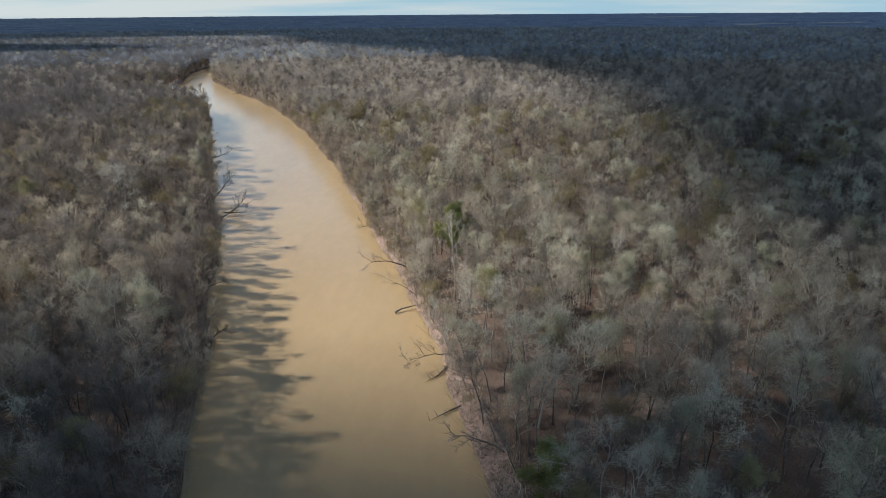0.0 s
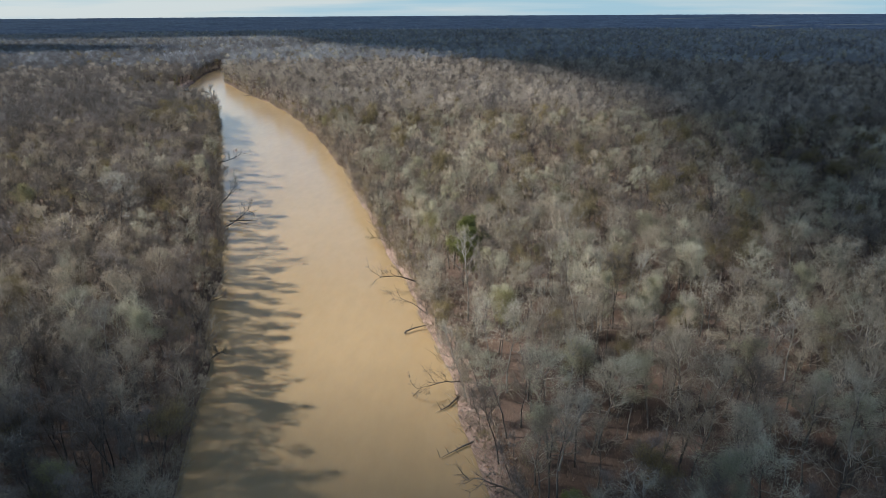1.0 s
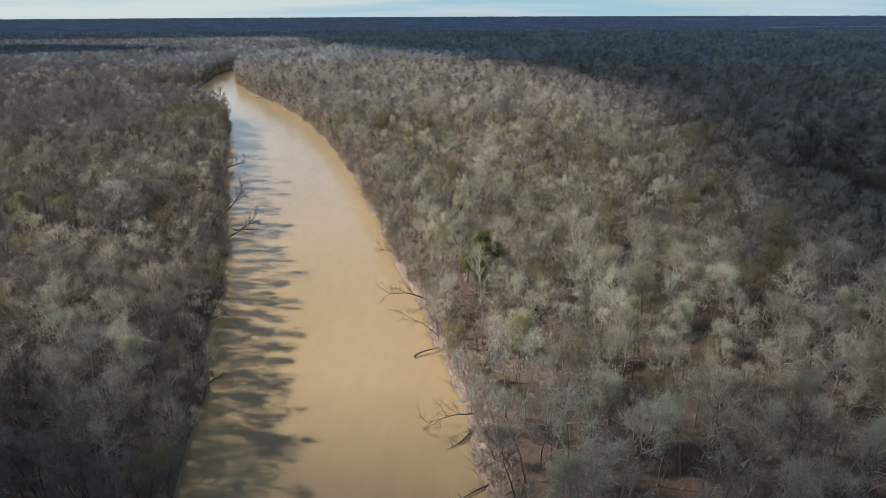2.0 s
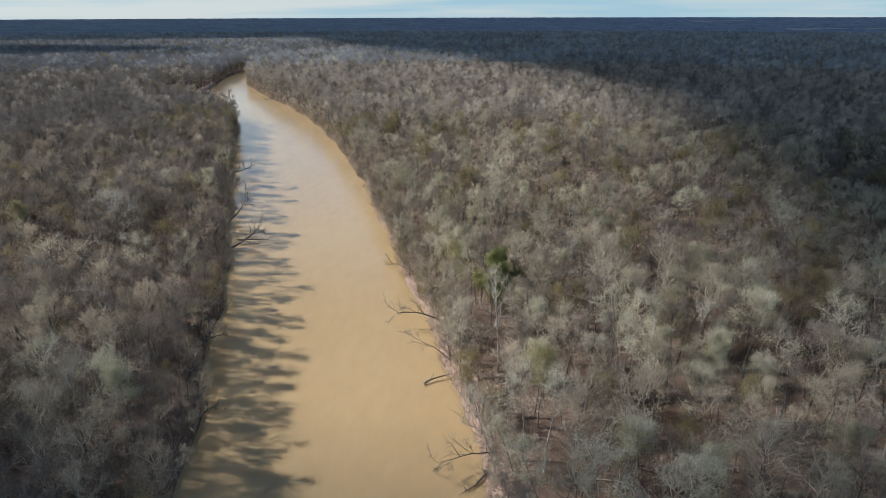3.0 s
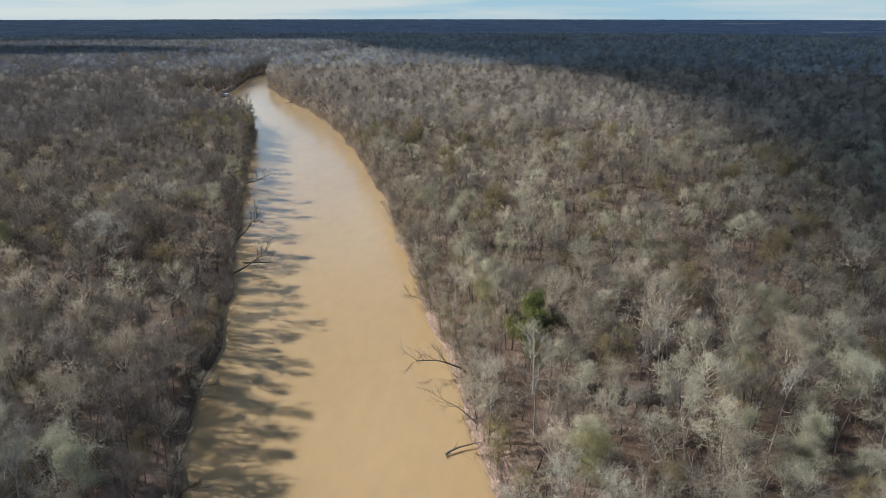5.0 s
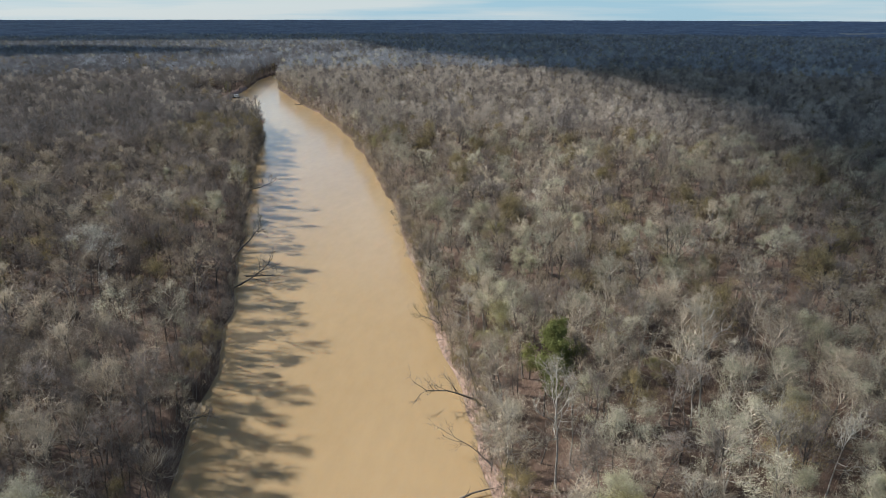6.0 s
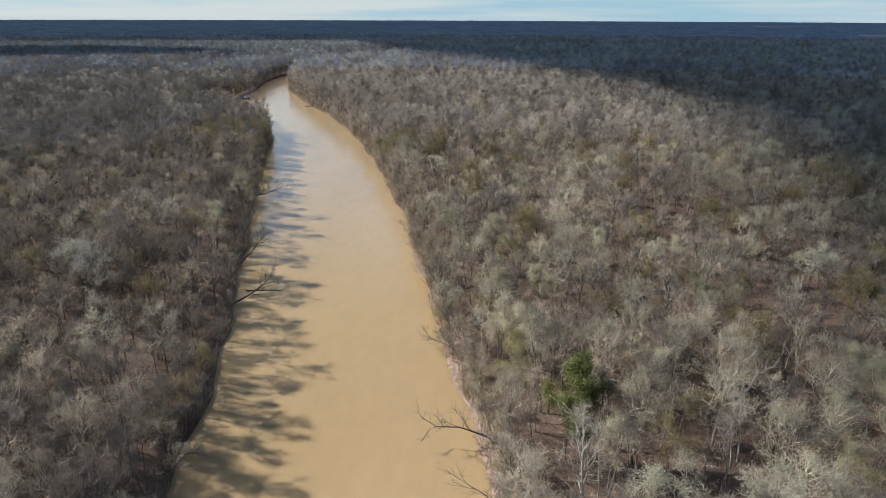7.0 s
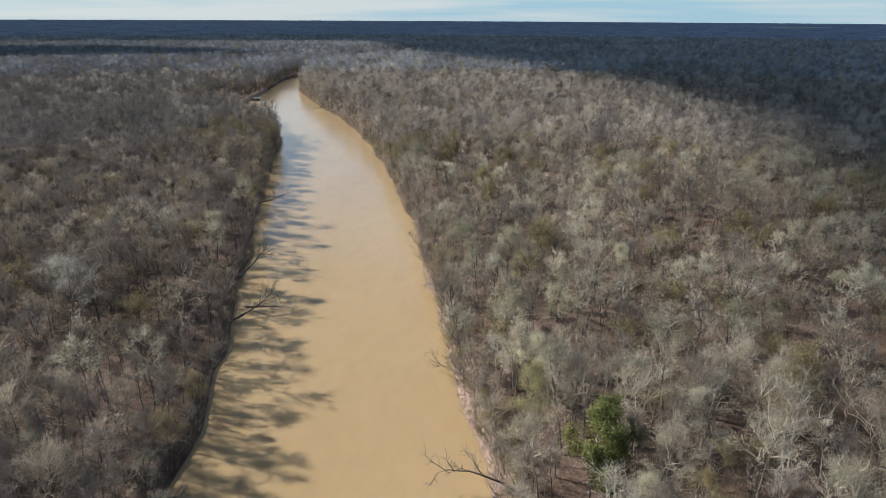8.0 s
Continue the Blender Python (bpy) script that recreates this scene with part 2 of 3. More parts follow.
def ground_columns(y):
    a, b = float(left_x(y)), float(right_x(y))
    if y > 1450:
        a, b = -160.0, -130.0
    return [a - d for d in reversed(INLAND)] + [a + f * (b - a) for f in CHANNEL] + [b + d for d in INLAND]


GROUND_Y = growing(-400, -60, 20, 1.0) + list(np.arange(-57, 420, 3.0)) + growing(424, 4900, 5, 1.06)
xy, faces = strip(GROUND_Y, ground_columns)
z = ground_z(xy[:, 0], xy[:, 1])
mid = xy[faces].mean(1)
d_right, d_left = mid[:, 0] - right_x(mid[:, 1]), left_x(mid[:, 1]) - mid[:, 0]
cove = (d_left > -4) & (d_left < 6) & (mid[:, 1] > 630) & (mid[:, 1] < 800)
clay = cove.astype(int) | ((d_right < 5.0) & (d_left < -0.5) & (mid[:, 1] < 340)).astype(int)
ground = tagged(new("ground", mesh_of("ground", np.c_[xy, z], faces, [GROUND, CLAY], clay, True)),
                "forest floor of brown leaf litter with clay river banks", "ground", kind="structure")

wy = list(np.arange(-400, 1400, 6.0))
xy, faces = strip(wy, lambda y: [float(left_x(y)) - 1.5, *np.linspace(float(left_x(y)) + 2, float(right_x(y)) - 2, 5), float(right_x(y)) + 1.5])
water = tagged(new("water", mesh_of("water", np.c_[xy, 0 * xy[:, 0]], faces, [WATER], None, True)),
               "slow tan-brown muddy river water with soft sheen", "river", kind="structure")


# ---- unseen clouds, added to cast shade over parts of the woods ----
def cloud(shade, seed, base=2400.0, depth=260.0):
    """An unseen flat-based cumulus that blocks the sun; shade is the outline of its wanted shadow on the canopy."""
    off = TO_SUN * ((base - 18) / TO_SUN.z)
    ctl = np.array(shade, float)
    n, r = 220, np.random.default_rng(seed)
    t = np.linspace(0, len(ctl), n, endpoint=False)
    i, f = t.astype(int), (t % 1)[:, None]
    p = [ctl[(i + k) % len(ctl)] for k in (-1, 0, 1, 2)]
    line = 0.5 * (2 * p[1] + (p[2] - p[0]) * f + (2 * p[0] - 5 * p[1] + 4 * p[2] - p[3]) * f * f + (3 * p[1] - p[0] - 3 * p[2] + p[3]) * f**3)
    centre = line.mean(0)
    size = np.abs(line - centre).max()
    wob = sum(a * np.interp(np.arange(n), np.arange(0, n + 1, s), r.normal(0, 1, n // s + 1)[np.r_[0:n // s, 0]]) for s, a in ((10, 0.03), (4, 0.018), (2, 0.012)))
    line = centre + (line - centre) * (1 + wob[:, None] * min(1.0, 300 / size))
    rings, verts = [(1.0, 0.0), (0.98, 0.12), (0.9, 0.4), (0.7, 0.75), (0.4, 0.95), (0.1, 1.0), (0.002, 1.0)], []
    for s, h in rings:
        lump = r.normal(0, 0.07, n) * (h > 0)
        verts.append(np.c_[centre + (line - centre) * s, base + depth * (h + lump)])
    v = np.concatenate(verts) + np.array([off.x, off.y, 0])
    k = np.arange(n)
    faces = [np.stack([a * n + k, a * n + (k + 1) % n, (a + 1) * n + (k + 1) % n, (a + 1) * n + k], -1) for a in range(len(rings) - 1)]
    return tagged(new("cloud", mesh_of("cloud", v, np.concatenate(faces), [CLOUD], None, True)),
                  "unseen flat-based cloud added to shade the woods below", "cloud", "broken clouds", "structure")


# Outlines follow where shade should fall in the camera's view.
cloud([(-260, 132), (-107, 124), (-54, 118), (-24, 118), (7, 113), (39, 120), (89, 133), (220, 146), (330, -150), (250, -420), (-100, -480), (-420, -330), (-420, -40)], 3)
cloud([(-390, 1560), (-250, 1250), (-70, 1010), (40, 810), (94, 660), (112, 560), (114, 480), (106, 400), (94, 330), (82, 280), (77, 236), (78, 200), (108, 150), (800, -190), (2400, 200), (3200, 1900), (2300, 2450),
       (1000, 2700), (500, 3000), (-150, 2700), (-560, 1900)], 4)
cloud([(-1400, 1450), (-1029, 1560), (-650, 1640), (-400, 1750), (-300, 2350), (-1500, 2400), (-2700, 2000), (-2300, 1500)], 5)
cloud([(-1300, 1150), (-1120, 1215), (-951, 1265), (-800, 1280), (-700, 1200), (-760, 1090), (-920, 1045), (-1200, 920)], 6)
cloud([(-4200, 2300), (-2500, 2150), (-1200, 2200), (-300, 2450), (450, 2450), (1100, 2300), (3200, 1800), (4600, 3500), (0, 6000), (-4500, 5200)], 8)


# ---- trees ----
class Limbs:
    """Gathers tubes (wood) and slivers (twigs, leaves) of one tree as triangles."""

    def __init__(self, seed):
        self.r = random.Random(seed)
        self.v, self.f, self.fm, self.tv, self.tm = [], [], [], [], []

    def tube(self, pts, radii, sides, slot=0):
        base, n = len(self.v), len(pts)
        for i, (p, rad) in enumerate(zip(pts, radii)):
            d = (pts[min(i + 1, n - 1)] - pts[max(i - 1, 0)]).normalized()
            a = d.orthogonal().normalized()
            b = d.cross(a)
            if i == n - 1:
                self.v.append(tuple(p))
                break
            for k in range(sides):
                w = 2 * math.pi * k / sides
                self.v.append(tuple(p + (a * math.cos(w) + b * math.sin(w)) * rad))
        for i in range(n - 1):
            for k in range(sides):
                a, b = base + i * sides + k, base + i * sides + (k + 1) % sides
                if i == n - 2:
                    self.f.append((a, b, base + (n - 1) * sides))
                else:
                    self.f += [(a, b, b + sides), (a, b + sides, a + sides)]
        self.fm += [slot] * (len(self.f) - len(self.fm))

    def sliver(self, p, d, width, slot=0, out=None):
        face = Vector((self.r.gauss(0, 1), self.r.gauss(0, 1), self.r.gauss(0, 1)))
        side = d.cross(face if out is None else out * 1.6 + face * 0.6)
        side = side.normalized() * width * 0.5
        self.tv += [p - side, p + side, p + d]
        self.tm.append(slot)

    def leaf(self, p, size, slot, out):
        n = (out + Vector((self.r.gauss(0, 0.45), self.r.gauss(0, 0.45), self.r.gauss(0.2, 0.45)))).normalized()
        a = swing(self.r, n, math.pi / 2) * size
        b = n.cross(a)
        self.tv += [p - a * 0.5, p + a * 0.5, p + b * self.r.uniform(0.6, 1.1)]
        self.tm.append(slot)

    def bend(self, p, d, length, n, wobble, rise):
        pts, d = [p.copy()], d.normalized()
        for _ in range(n):
            d = (d + Vector((self.r.gauss(0, wobble), self.r.gauss(0, wobble), self.r.gauss(0, wobble) + rise))).normalized()
            pts.append(pts[-1] + d * (length / n))
        return pts

    def along(self, pts, t):
        s = t * (len(pts) - 1)
        i = min(int(s), len(pts) - 2)
        return pts[i].lerp(pts[i + 1], s - i), (pts[i + 1] - pts[i]).normalized()


def swing(r, d, angle):
    """A direction at that angle (radians) from d."""
    a = d.orthogonal().normalized()
    b = d.cross(a)
    w = r.uniform(0, 2 * math.pi)
    return d * math.cos(angle) + (a * math.cos(w) + b * math.sin(w)) * math.sin(angle)


def grow(seed, height, spread, low, limbs, boughs, sprays, twigs, twig, leaves=0, leaf=0.3, lod=0):
    """One tree: a stem whose limbs start at low * height, rise and fork down to twigs. lod 0 near, 1 middle, 2 far."""
    g = Limbs(seed)
    r = g.r
    up = Vector((r.gauss(0, 0.07), r.gauss(0, 0.07), 1))
    trunk = g.bend(Vector((0, 0, -0.9)), up, height * 0.93, (9, 4, 2)[lod], (0.075, 0.06, 0.05)[lod], 0.05)
    n, rad = len(trunk), height * 0.0092
    g.tube(trunk, [rad * (1.4 if i == 0 else 1.0) * (1 - 0.88 * i / (n - 1)) for i in range(n)], (6, 4, 3)[lod])
    length, width = twig
    turn = r.uniform(0, 6.28)
    for i in range(limbs):
        u = (i + r.random()) / limbs
        t = low + (0.97 - low) * u ** 0.85
        p, d = g.along(trunk, t)
        az = turn + i * 2.399 + r.gauss(0, 0.4)
        lean = radians(68 - 48 * u + r.gauss(0, 9))
        aim = Vector((math.cos(az) * math.sin(lean), math.sin(az) * math.sin(lean), math.cos(lean)))
        size = spread * max(0.34, math.sin(math.pi * (0.24 + 0.70 * u)) ** 0.8) * r.uniform(0.75, 1.2)
        limb = g.bend(p, aim, size * 1.12, (6, 3, 2)[lod], (0.2, 0.16, 0.12)[lod], (0.07, 0.13, 0.16)[lod])
        lr = max(0.075, rad * (1 - 0.85 * t) * 0.85)
        m = len(limb)
        if lod < 2:
            g.tube(limb, [(lr + 0.025 * lod) * (1 - 0.75 * k / (m - 1)) for k in range(m)], 3, 1)
        else:
            g.sliver(p, limb[-1] - p, 0.26)
        for k in range(boughs):
            s = 0.28 + 0.7 * (k + r.random()) / boughs
            q, e = g.along(limb, s)
            aim = swing(r, e, radians(r.uniform(25, 62))) + Vector((0, 0, 0.12))
            bough = g.bend(q, aim, size * r.uniform(0.34, 0.6) * (1.25 - 0.6 * s), (3, 2, 2)[lod], 0.24, 0.05)
            if lod == 0:
                g.tube(bough, [lr * 0.6, lr * 0.46, lr * 0.3, 0.015], 3, 1)
            else:
                g.sliver(q, bough[-1] - q, (0, 0.11, 0.16)[lod])
            for _ in range(sprays):
                a, e = g.along(bough, r.uniform(0.12, 1.0))
                h = (swing(r, e, radians(r.uniform(18, 65))) + Vector((0, 0, 0.1))).normalized()
                reach = length * r.uniform(0.7, 1.4)
                b = a + h * reach * 0.55
                h2 = swing(r, h, radians(r.uniform(8, 38)))
                g.sliver(a, h * reach * 0.62, width * 1.7)
                if lod < 2:
                    g.sliver(b, h2 * reach * 0.5, width * 1.3)
                for _ in range(twigs):
                    f = r.random()
                    root = a.lerp(b, f * 1.8) if f < 0.55 else b + h2 * reach * 0.5 * (f - 0.55) * 2
                    g.sliver(root, swing(r, h2, radians(r.uniform(20, 75))) * length * r.uniform(0.3, 0.75), width * r.uniform(0.7, 1.2))
            for _ in range(leaves):
                c, h = g.along(bough, r.uniform(0.2, 1.1))
                c = c + Vector((r.gauss(0, 0.5), r.gauss(0, 0.5), r.gauss(0.25, 0.45)))
                out = (c - trunk[-1] * 0.7).normalized()
                g.leaf(c, leaf * r.uniform(0.6, 1.4), 1, out)
    return g


KINDS = {  # wood, twigs, leaves, twig share, leaves a bough, height, spread
    "grey": (BARK, TWIG_GREY, LEAF_RUST, 1.0, 0, 19.5, 4.9),
    "brown": (BARK_DARK, TWIG_BROWN, LEAF_RUST, 1.0, 2, 18.5, 4.6),
    "white": (BARK_PALE, TWIG_PALE, LEAF_PALE, 0.8, 0, 20.0, 5.2),
    "bud": (BARK, TWIG_PALE, LEAF_PALE, 0.8, 14, 19.5, 5.0),
    "cream": (BARK, TWIG_PALE, LEAF_CREAM, 0.6, 46, 19.5, 5.0),
    "olive": (BARK_DARK, TWIG_OLIVE, LEAF_OLIVE, 1.2, 20, 15.5, 5.3),
    "yellow": (BARK, TWIG_OLIVE, LEAF_YELLOW, 0.6, 40, 17.5, 4.6),
    "green": (BARK_DARK, TWIG_OLIVE, LEAF_GREEN, 0.4, 60, 12.5, 4.4),
    "holly": (BARK_DARK, TWIG_OLIVE, LEAF_GREEN, 0.4, 95, 21.0, 6.2),
    "pole": (BARK_DARK, TWIG_BROWN, LEAF_RUST, 0.6, 0, 17.5, 2.6),
    "dome": (BARK_DARK, TWIG_PALE, LEAF_SILVER, 1.0, 20, 29.0, 8.4),
    "sage": (BARK_DARK, TWIG_OLIVE, LEAF_SAGE, 1.0, 44, 18.0, 6.6),
}


def tree_arrays(kind, seed, lod):
    wood, twig, leaf, share, leaves, height, spread = KINDS[kind]
    r = random.Random(seed * 31 + 5)
    height, spread = height * r.uniform(0.84, 1.14), spread * r.uniform(0.78, 1.1)
    full = kind in ("green", "holly")
    low = 0.12 if kind == "green" else 0.34 if kind == "holly" else 0.5 if kind in ("pole", "dome") else r.uniform(0.36, 0.56)
    if lod == 0:
        g = grow(seed, height, spread, low, r.choice((12, 13, 14)), 8 if full else 6, 5, int(8 * share), (1.15, 0.024), int(leaves * 2.5), 0.26 if full else 0.2 if spread > 7.5 else 0.135, 0)
    elif lod == 1:
        g = grow(seed, height, spread, low, 11, 5, 3, int(6 * share), (1.4, 0.062), int(leaves * 1.2 + 0.5), 0.5 if full else 0.24, 1)
    elif lod == 2:
        g = grow(seed, height, spread, low, 10, 4, 3, int(5 * share), (1.4, 0.12), int(leaves * 0.5 + 0.5), 0.34, 2)
    else:
        g = grow(seed, height, spread, low, 10, 3, 2, int(4 * share), (1.7, 0.25), int(leaves * 0.25 + 0.5), 0.6, 2)
    wv, wf = np.array(g.v, np.float32), np.array(g.f, np.int32)
    tv = np.array([tuple(v) for v in g.tv], np.float32)
    tf = np.arange(len(tv), dtype=np.int32).reshape(-1, 3)
    return wv, wf, np.array(g.fm, np.int32), tv, tf, np.array(g.tm, np.int32)


# ---- where the trees stand ----
def in_view(x, y):
    """The stretch of woods that the flight looks over, with a margin for shade."""
    a, d = np.degrees(np.arctan2(x + 4, y + 12)), np.hypot(x + 4, y - 40)
    return (a > np.where(d > 380, -48, -56)) & (a < np.where(d > 380, 37, 45))


def dry(x, y, left_gap=1.0, right_gap=1.6):
    return (x < left_x(y) - left_gap) | (x > right_x(y) + right_gap)


def scatter(y0, y1, cell, seed):
    """Jittered grid of stems between two distances from the start of the flight."""
    r = np.random.default_rng(seed)
    gx, gy = np.meshgrid(np.arange(-y1, y1, cell), np.arange(-20, y1 + 45, cell))
    x = gx.ravel() + r.uniform(-0.55, 0.55, gx.size) * cell
    y = gy.ravel() + r.uniform(-0.55, 0.55, gx.size) * cell
    far = np.hypot(x, y - 40)
    keep = in_view(x, y) & (far >= y0) & (far < y1) & (dry(x, y) | (y > 1450))
    return x[keep], y[keep]


def patches(x, y, s, k):
    return np.sin(x * s + 1.7 * k + 1.4 * np.sin(y * s * 0.8 + k)) * np.cos(y * s * 1.1 - 0.9 * k + 1.1 * np.sin(x * s * 0.7))


KIND_NAMES = np.array(["grey", "brown", "white", "bud", "cream", "olive", "yellow", "green", "pole"])
SHARES = np.array([[0.26, 0.37, 0.02, 0.02, 0.01, 0.05, 0.006, 0.002, 0.262], [0.36, 0.20, 0.10, 0.10, 0.05, 0.085, 0.012, 0.003, 0.09]])


FAR_SHARES = np.array([[0.15, 0.62, 0.003, 0.006, 0.004, 0.06, 0.004, 0.002, 0.151], [0.52, 0.25, 0.035, 0.035, 0.015, 0.07, 0.004, 0.003, 0.068]])


def pick_kinds(u, right, lod=0):
    """Kinds by chance: more brown crowns on the west bank (0), more pale and olive ones on the east bank (1)."""
    cut = np.cumsum(FAR_SHARES if lod > 1 else SHARES, 1)
    out = np.where(right, np.searchsorted(cut[1], u), np.searchsorted(cut[0], u))
    return KIND_NAMES[np.clip(out, 0, 8)]


def kinds_for(x, y, seed, lod=0):
    r = np.random.default_rng(seed)
    names = pick_kinds((r.random(len(x)) + 0.16 * patches(x, y, 0.021, 1.0)) % 1.0, x > right_x(y), lod)
    grove = (((x + 196) / 26) ** 2 + ((y - 438) / 34) ** 2 < 1) & (r.random(len(x)) < 0.85)
    return np.where(grove, "olive", names)


LABELS = {
    "grey": ("bare_tree", "bare grey-barked hardwood with fine twiggy winter crown", "tree"),
    "brown": ("brown_tree", "bare dark-trunked hardwood with brown twiggy winter crown", "tree"),
    "white": ("pale_tree", "pale-barked bare tree with whitish sunlit branches", "tree"),
    "bud": ("budding_tree", "bare tree with pale cream buds over its crown", "tree"),
    "cream": ("budding_tree", "rounded tree covered in cream-yellow buds among bare woods", "tree"),
    "olive": ("olive_tree", "low feathery tree with thin olive-brown leaves", "tree"),
    "yellow": ("leafing_tree", "tree with fresh yellow-green leaves among bare woods", "tree"),
    "green": ("evergreen_tree", "dense rounded dark green evergreen among bare trees", "tree"),
    "holly": ("evergreen_tree", "tall rounded bright green evergreen rising from bare woods", "tree"),
    "dome": ("broad_tree", "broad domed tree covered in silvery-white buds", "tree"),
    "sage": ("broad_tree", "broad domed tree with pale grey-green new leaves", "tree"),
    "pole": ("young_tree", "slender bare young tree with narrow grey crown", "tree"),
}
PROTOS = {}
SUNLIT_BARK = {BARK: LIMB, BARK_DARK: LIMB_DARK}   # boughs take a lighter copy of the bark, as if sunlit


def near_tree(kind, seed, x, y, turn, scale, tilt=0.0, top=None):
    """A tree with its trunk and crown as parts, standing on the ground; top: the height of its crown over the water."""
    if (kind, seed) not in PROTOS:
        wv, wf, fm, tv, tf, tm = tree_arrays(kind, 100 + seed * 7, 0)
        wood, twig, leaf = KINDS[kind][:3]
        PROTOS[kind, seed] = (mesh_of("trunk", wv, wf, [wood, SUNLIT_BARK.get(wood, wood)], fm, True), mesh_of("crown", tv, tf, [twig, leaf], tm), float(tv[:, 2].max()))
    trunk, crown, tall = PROTOS[kind, seed]
    if top is not None:
        scale = (top - float(ground_z(x, y))) / tall
    name, label, category = LABELS[kind]
    ob = tagged(new(name), label, category, "trees of the woods")
    ob.matrix_world = pose(x, y, float(ground_z(x, y)), 0, tilt, 0) @ pose(0, 0, 0, 0, 0, turn) @ Matrix.Scale(scale, 4)
    part("trunk", trunk, ob)
    part("crown", crown, ob)
    return ob


MATS = [LIMB, LIMB_DARK, LEAF_SILVER, LEAF_SAGE, BARK, BARK_DARK, BARK_PALE, TWIG_GREY, TWIG_BROWN, TWIG_PALE, TWIG_OLIVE, LEAF_OLIVE, LEAF_PALE, LEAF_CREAM, LEAF_YELLOW, LEAF_GREEN, LEAF_RUST, TWIG_GREY_THIN_HAZE, TWIG_BROWN_HAZE, TWIG_GREY_HAZE, TWIG_BROWN_THIN_HAZE]
STOCK = {}


def stock(kind, v, lod):
    """One tree of the uncountable woods: corners, faces and slots."""
    if (kind, v, lod) not in STOCK:
        wv, wf, fm, tv, tf, tm = tree_arrays(kind, 500 + v * 13 + lod * 101, lod)
        wood, twig, leaf = (MATS.index(m) for m in KINDS[kind][:3])
        if lod > 1:   # distance haze painted in: far twigs take greyer, bluer copies
            twig = {MATS.index(TWIG_GREY): MATS.index(TWIG_GREY_THIN_HAZE if lod == 2 else TWIG_GREY_HAZE), MATS.index(TWIG_BROWN): MATS.index(TWIG_BROWN_THIN_HAZE if lod == 2 else TWIG_BROWN_HAZE)}.get(twig, twig)
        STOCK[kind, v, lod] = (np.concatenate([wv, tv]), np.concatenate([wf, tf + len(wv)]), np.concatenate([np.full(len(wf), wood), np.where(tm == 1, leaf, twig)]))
    return STOCK[kind, v, lod]


def wood_mesh(name, x, y, z, kinds, seed, lod, size=None):
    r = np.random.default_rng(seed)
    V, F, I, base = [], [], [], 0
    for i in range(len(x)):
        v, f, m = stock(str(kinds[i]), int(r.integers(4)), lod)
        a, s = r.uniform(0, 2 * np.pi), r.uniform(0.7, 1.28) * (1.0 if size is None else size[i])
        c, d = np.cos(a) * s, np.sin(a) * s
        V.append(np.c_[v[:, 0] * c - v[:, 1] * d + x[i], v[:, 0] * d + v[:, 1] * c + y[i], v[:, 2] * s * r.uniform(0.92, 1.08) + z[i]])
        F.append(f + base), I.append(m)
        base += len(v)
    return mesh_of(name, np.concatenate(V), np.concatenate(F), MATS, np.concatenate(I))


def grove_mesh(size, gap, lod, seed, right):
    """A square stand of trees whose opposite edges fit together."""
    r = np.random.default_rng(seed)
    n = int(round(size / gap))
    gx, gy = np.meshgrid((np.arange(n) + 0.5) * size / n - size / 2, (np.arange(n) + 0.5) * size / n - size / 2)
    x = gx.ravel() + r.uniform(-0.42, 0.42, n * n) * gap
    y = gy.ravel() + r.uniform(-0.42, 0.42, n * n) * gap
    return wood_mesh("grove", x, y, 0 * x, pick_kinds(r.random(n * n), right, lod), seed + 1, lod)


def low_headland(x, y):
    """The spit before the boat's cove: growth kept low so the camera sees past."""
    return (y > 530) & (y < 700) & (x > left_x(y) - 30) & (x < right_x(y))


def groves(d0, d1, size, gap, lod, seed, variants=6):
    """Lays stands of trees over dry ground between two distances; returns the centres of the cells left free along the banks."""
    meshes = {side: [grove_mesh(size, gap * (1.0 if side else 0.82), lod, seed + 50 * side + 2 * v, side) for v in range(variants)] for side in (0, 1)}
    r, free = np.random.default_rng(seed), []
    k = int(d1 // size) + 3
    off = np.linspace(-0.5, 0.5, 5) * size
    for i in range(-k, k):
        for j in range(-1, k + 2):
            x, y = (i + 0.5) * size, (j + 0.5) * size
            d = math.hypot(x, y - 40)
            if not (d0 <= d < d1 and in_view(x, y)):
                continue
            gx, gy = np.meshgrid(x + off, y + off)
            wet = ~(dry(gx, gy, 2.0, 3.0) | (gy > 1450))
            if wet.all():
                continue
            if wet.any() or low_headland(gx, gy).any() or (np.abs(SPOTS - (x, y)).max(1) < size / 2).any():
                free.append((x, y))
                continue
            side = int(x > right_x(y)) if y < 1450 else 1
            ob = new("grove", meshes[side][r.integers(variants)])
            ob.matrix_world = pose(x, y, float(ground_z(x, y)), 0, 0, 90 * int(r.integers(4)))
            tagged(ob, "stand of bare grey winter hardwoods with fine crowns", "woods", kind="stuff")
    return free


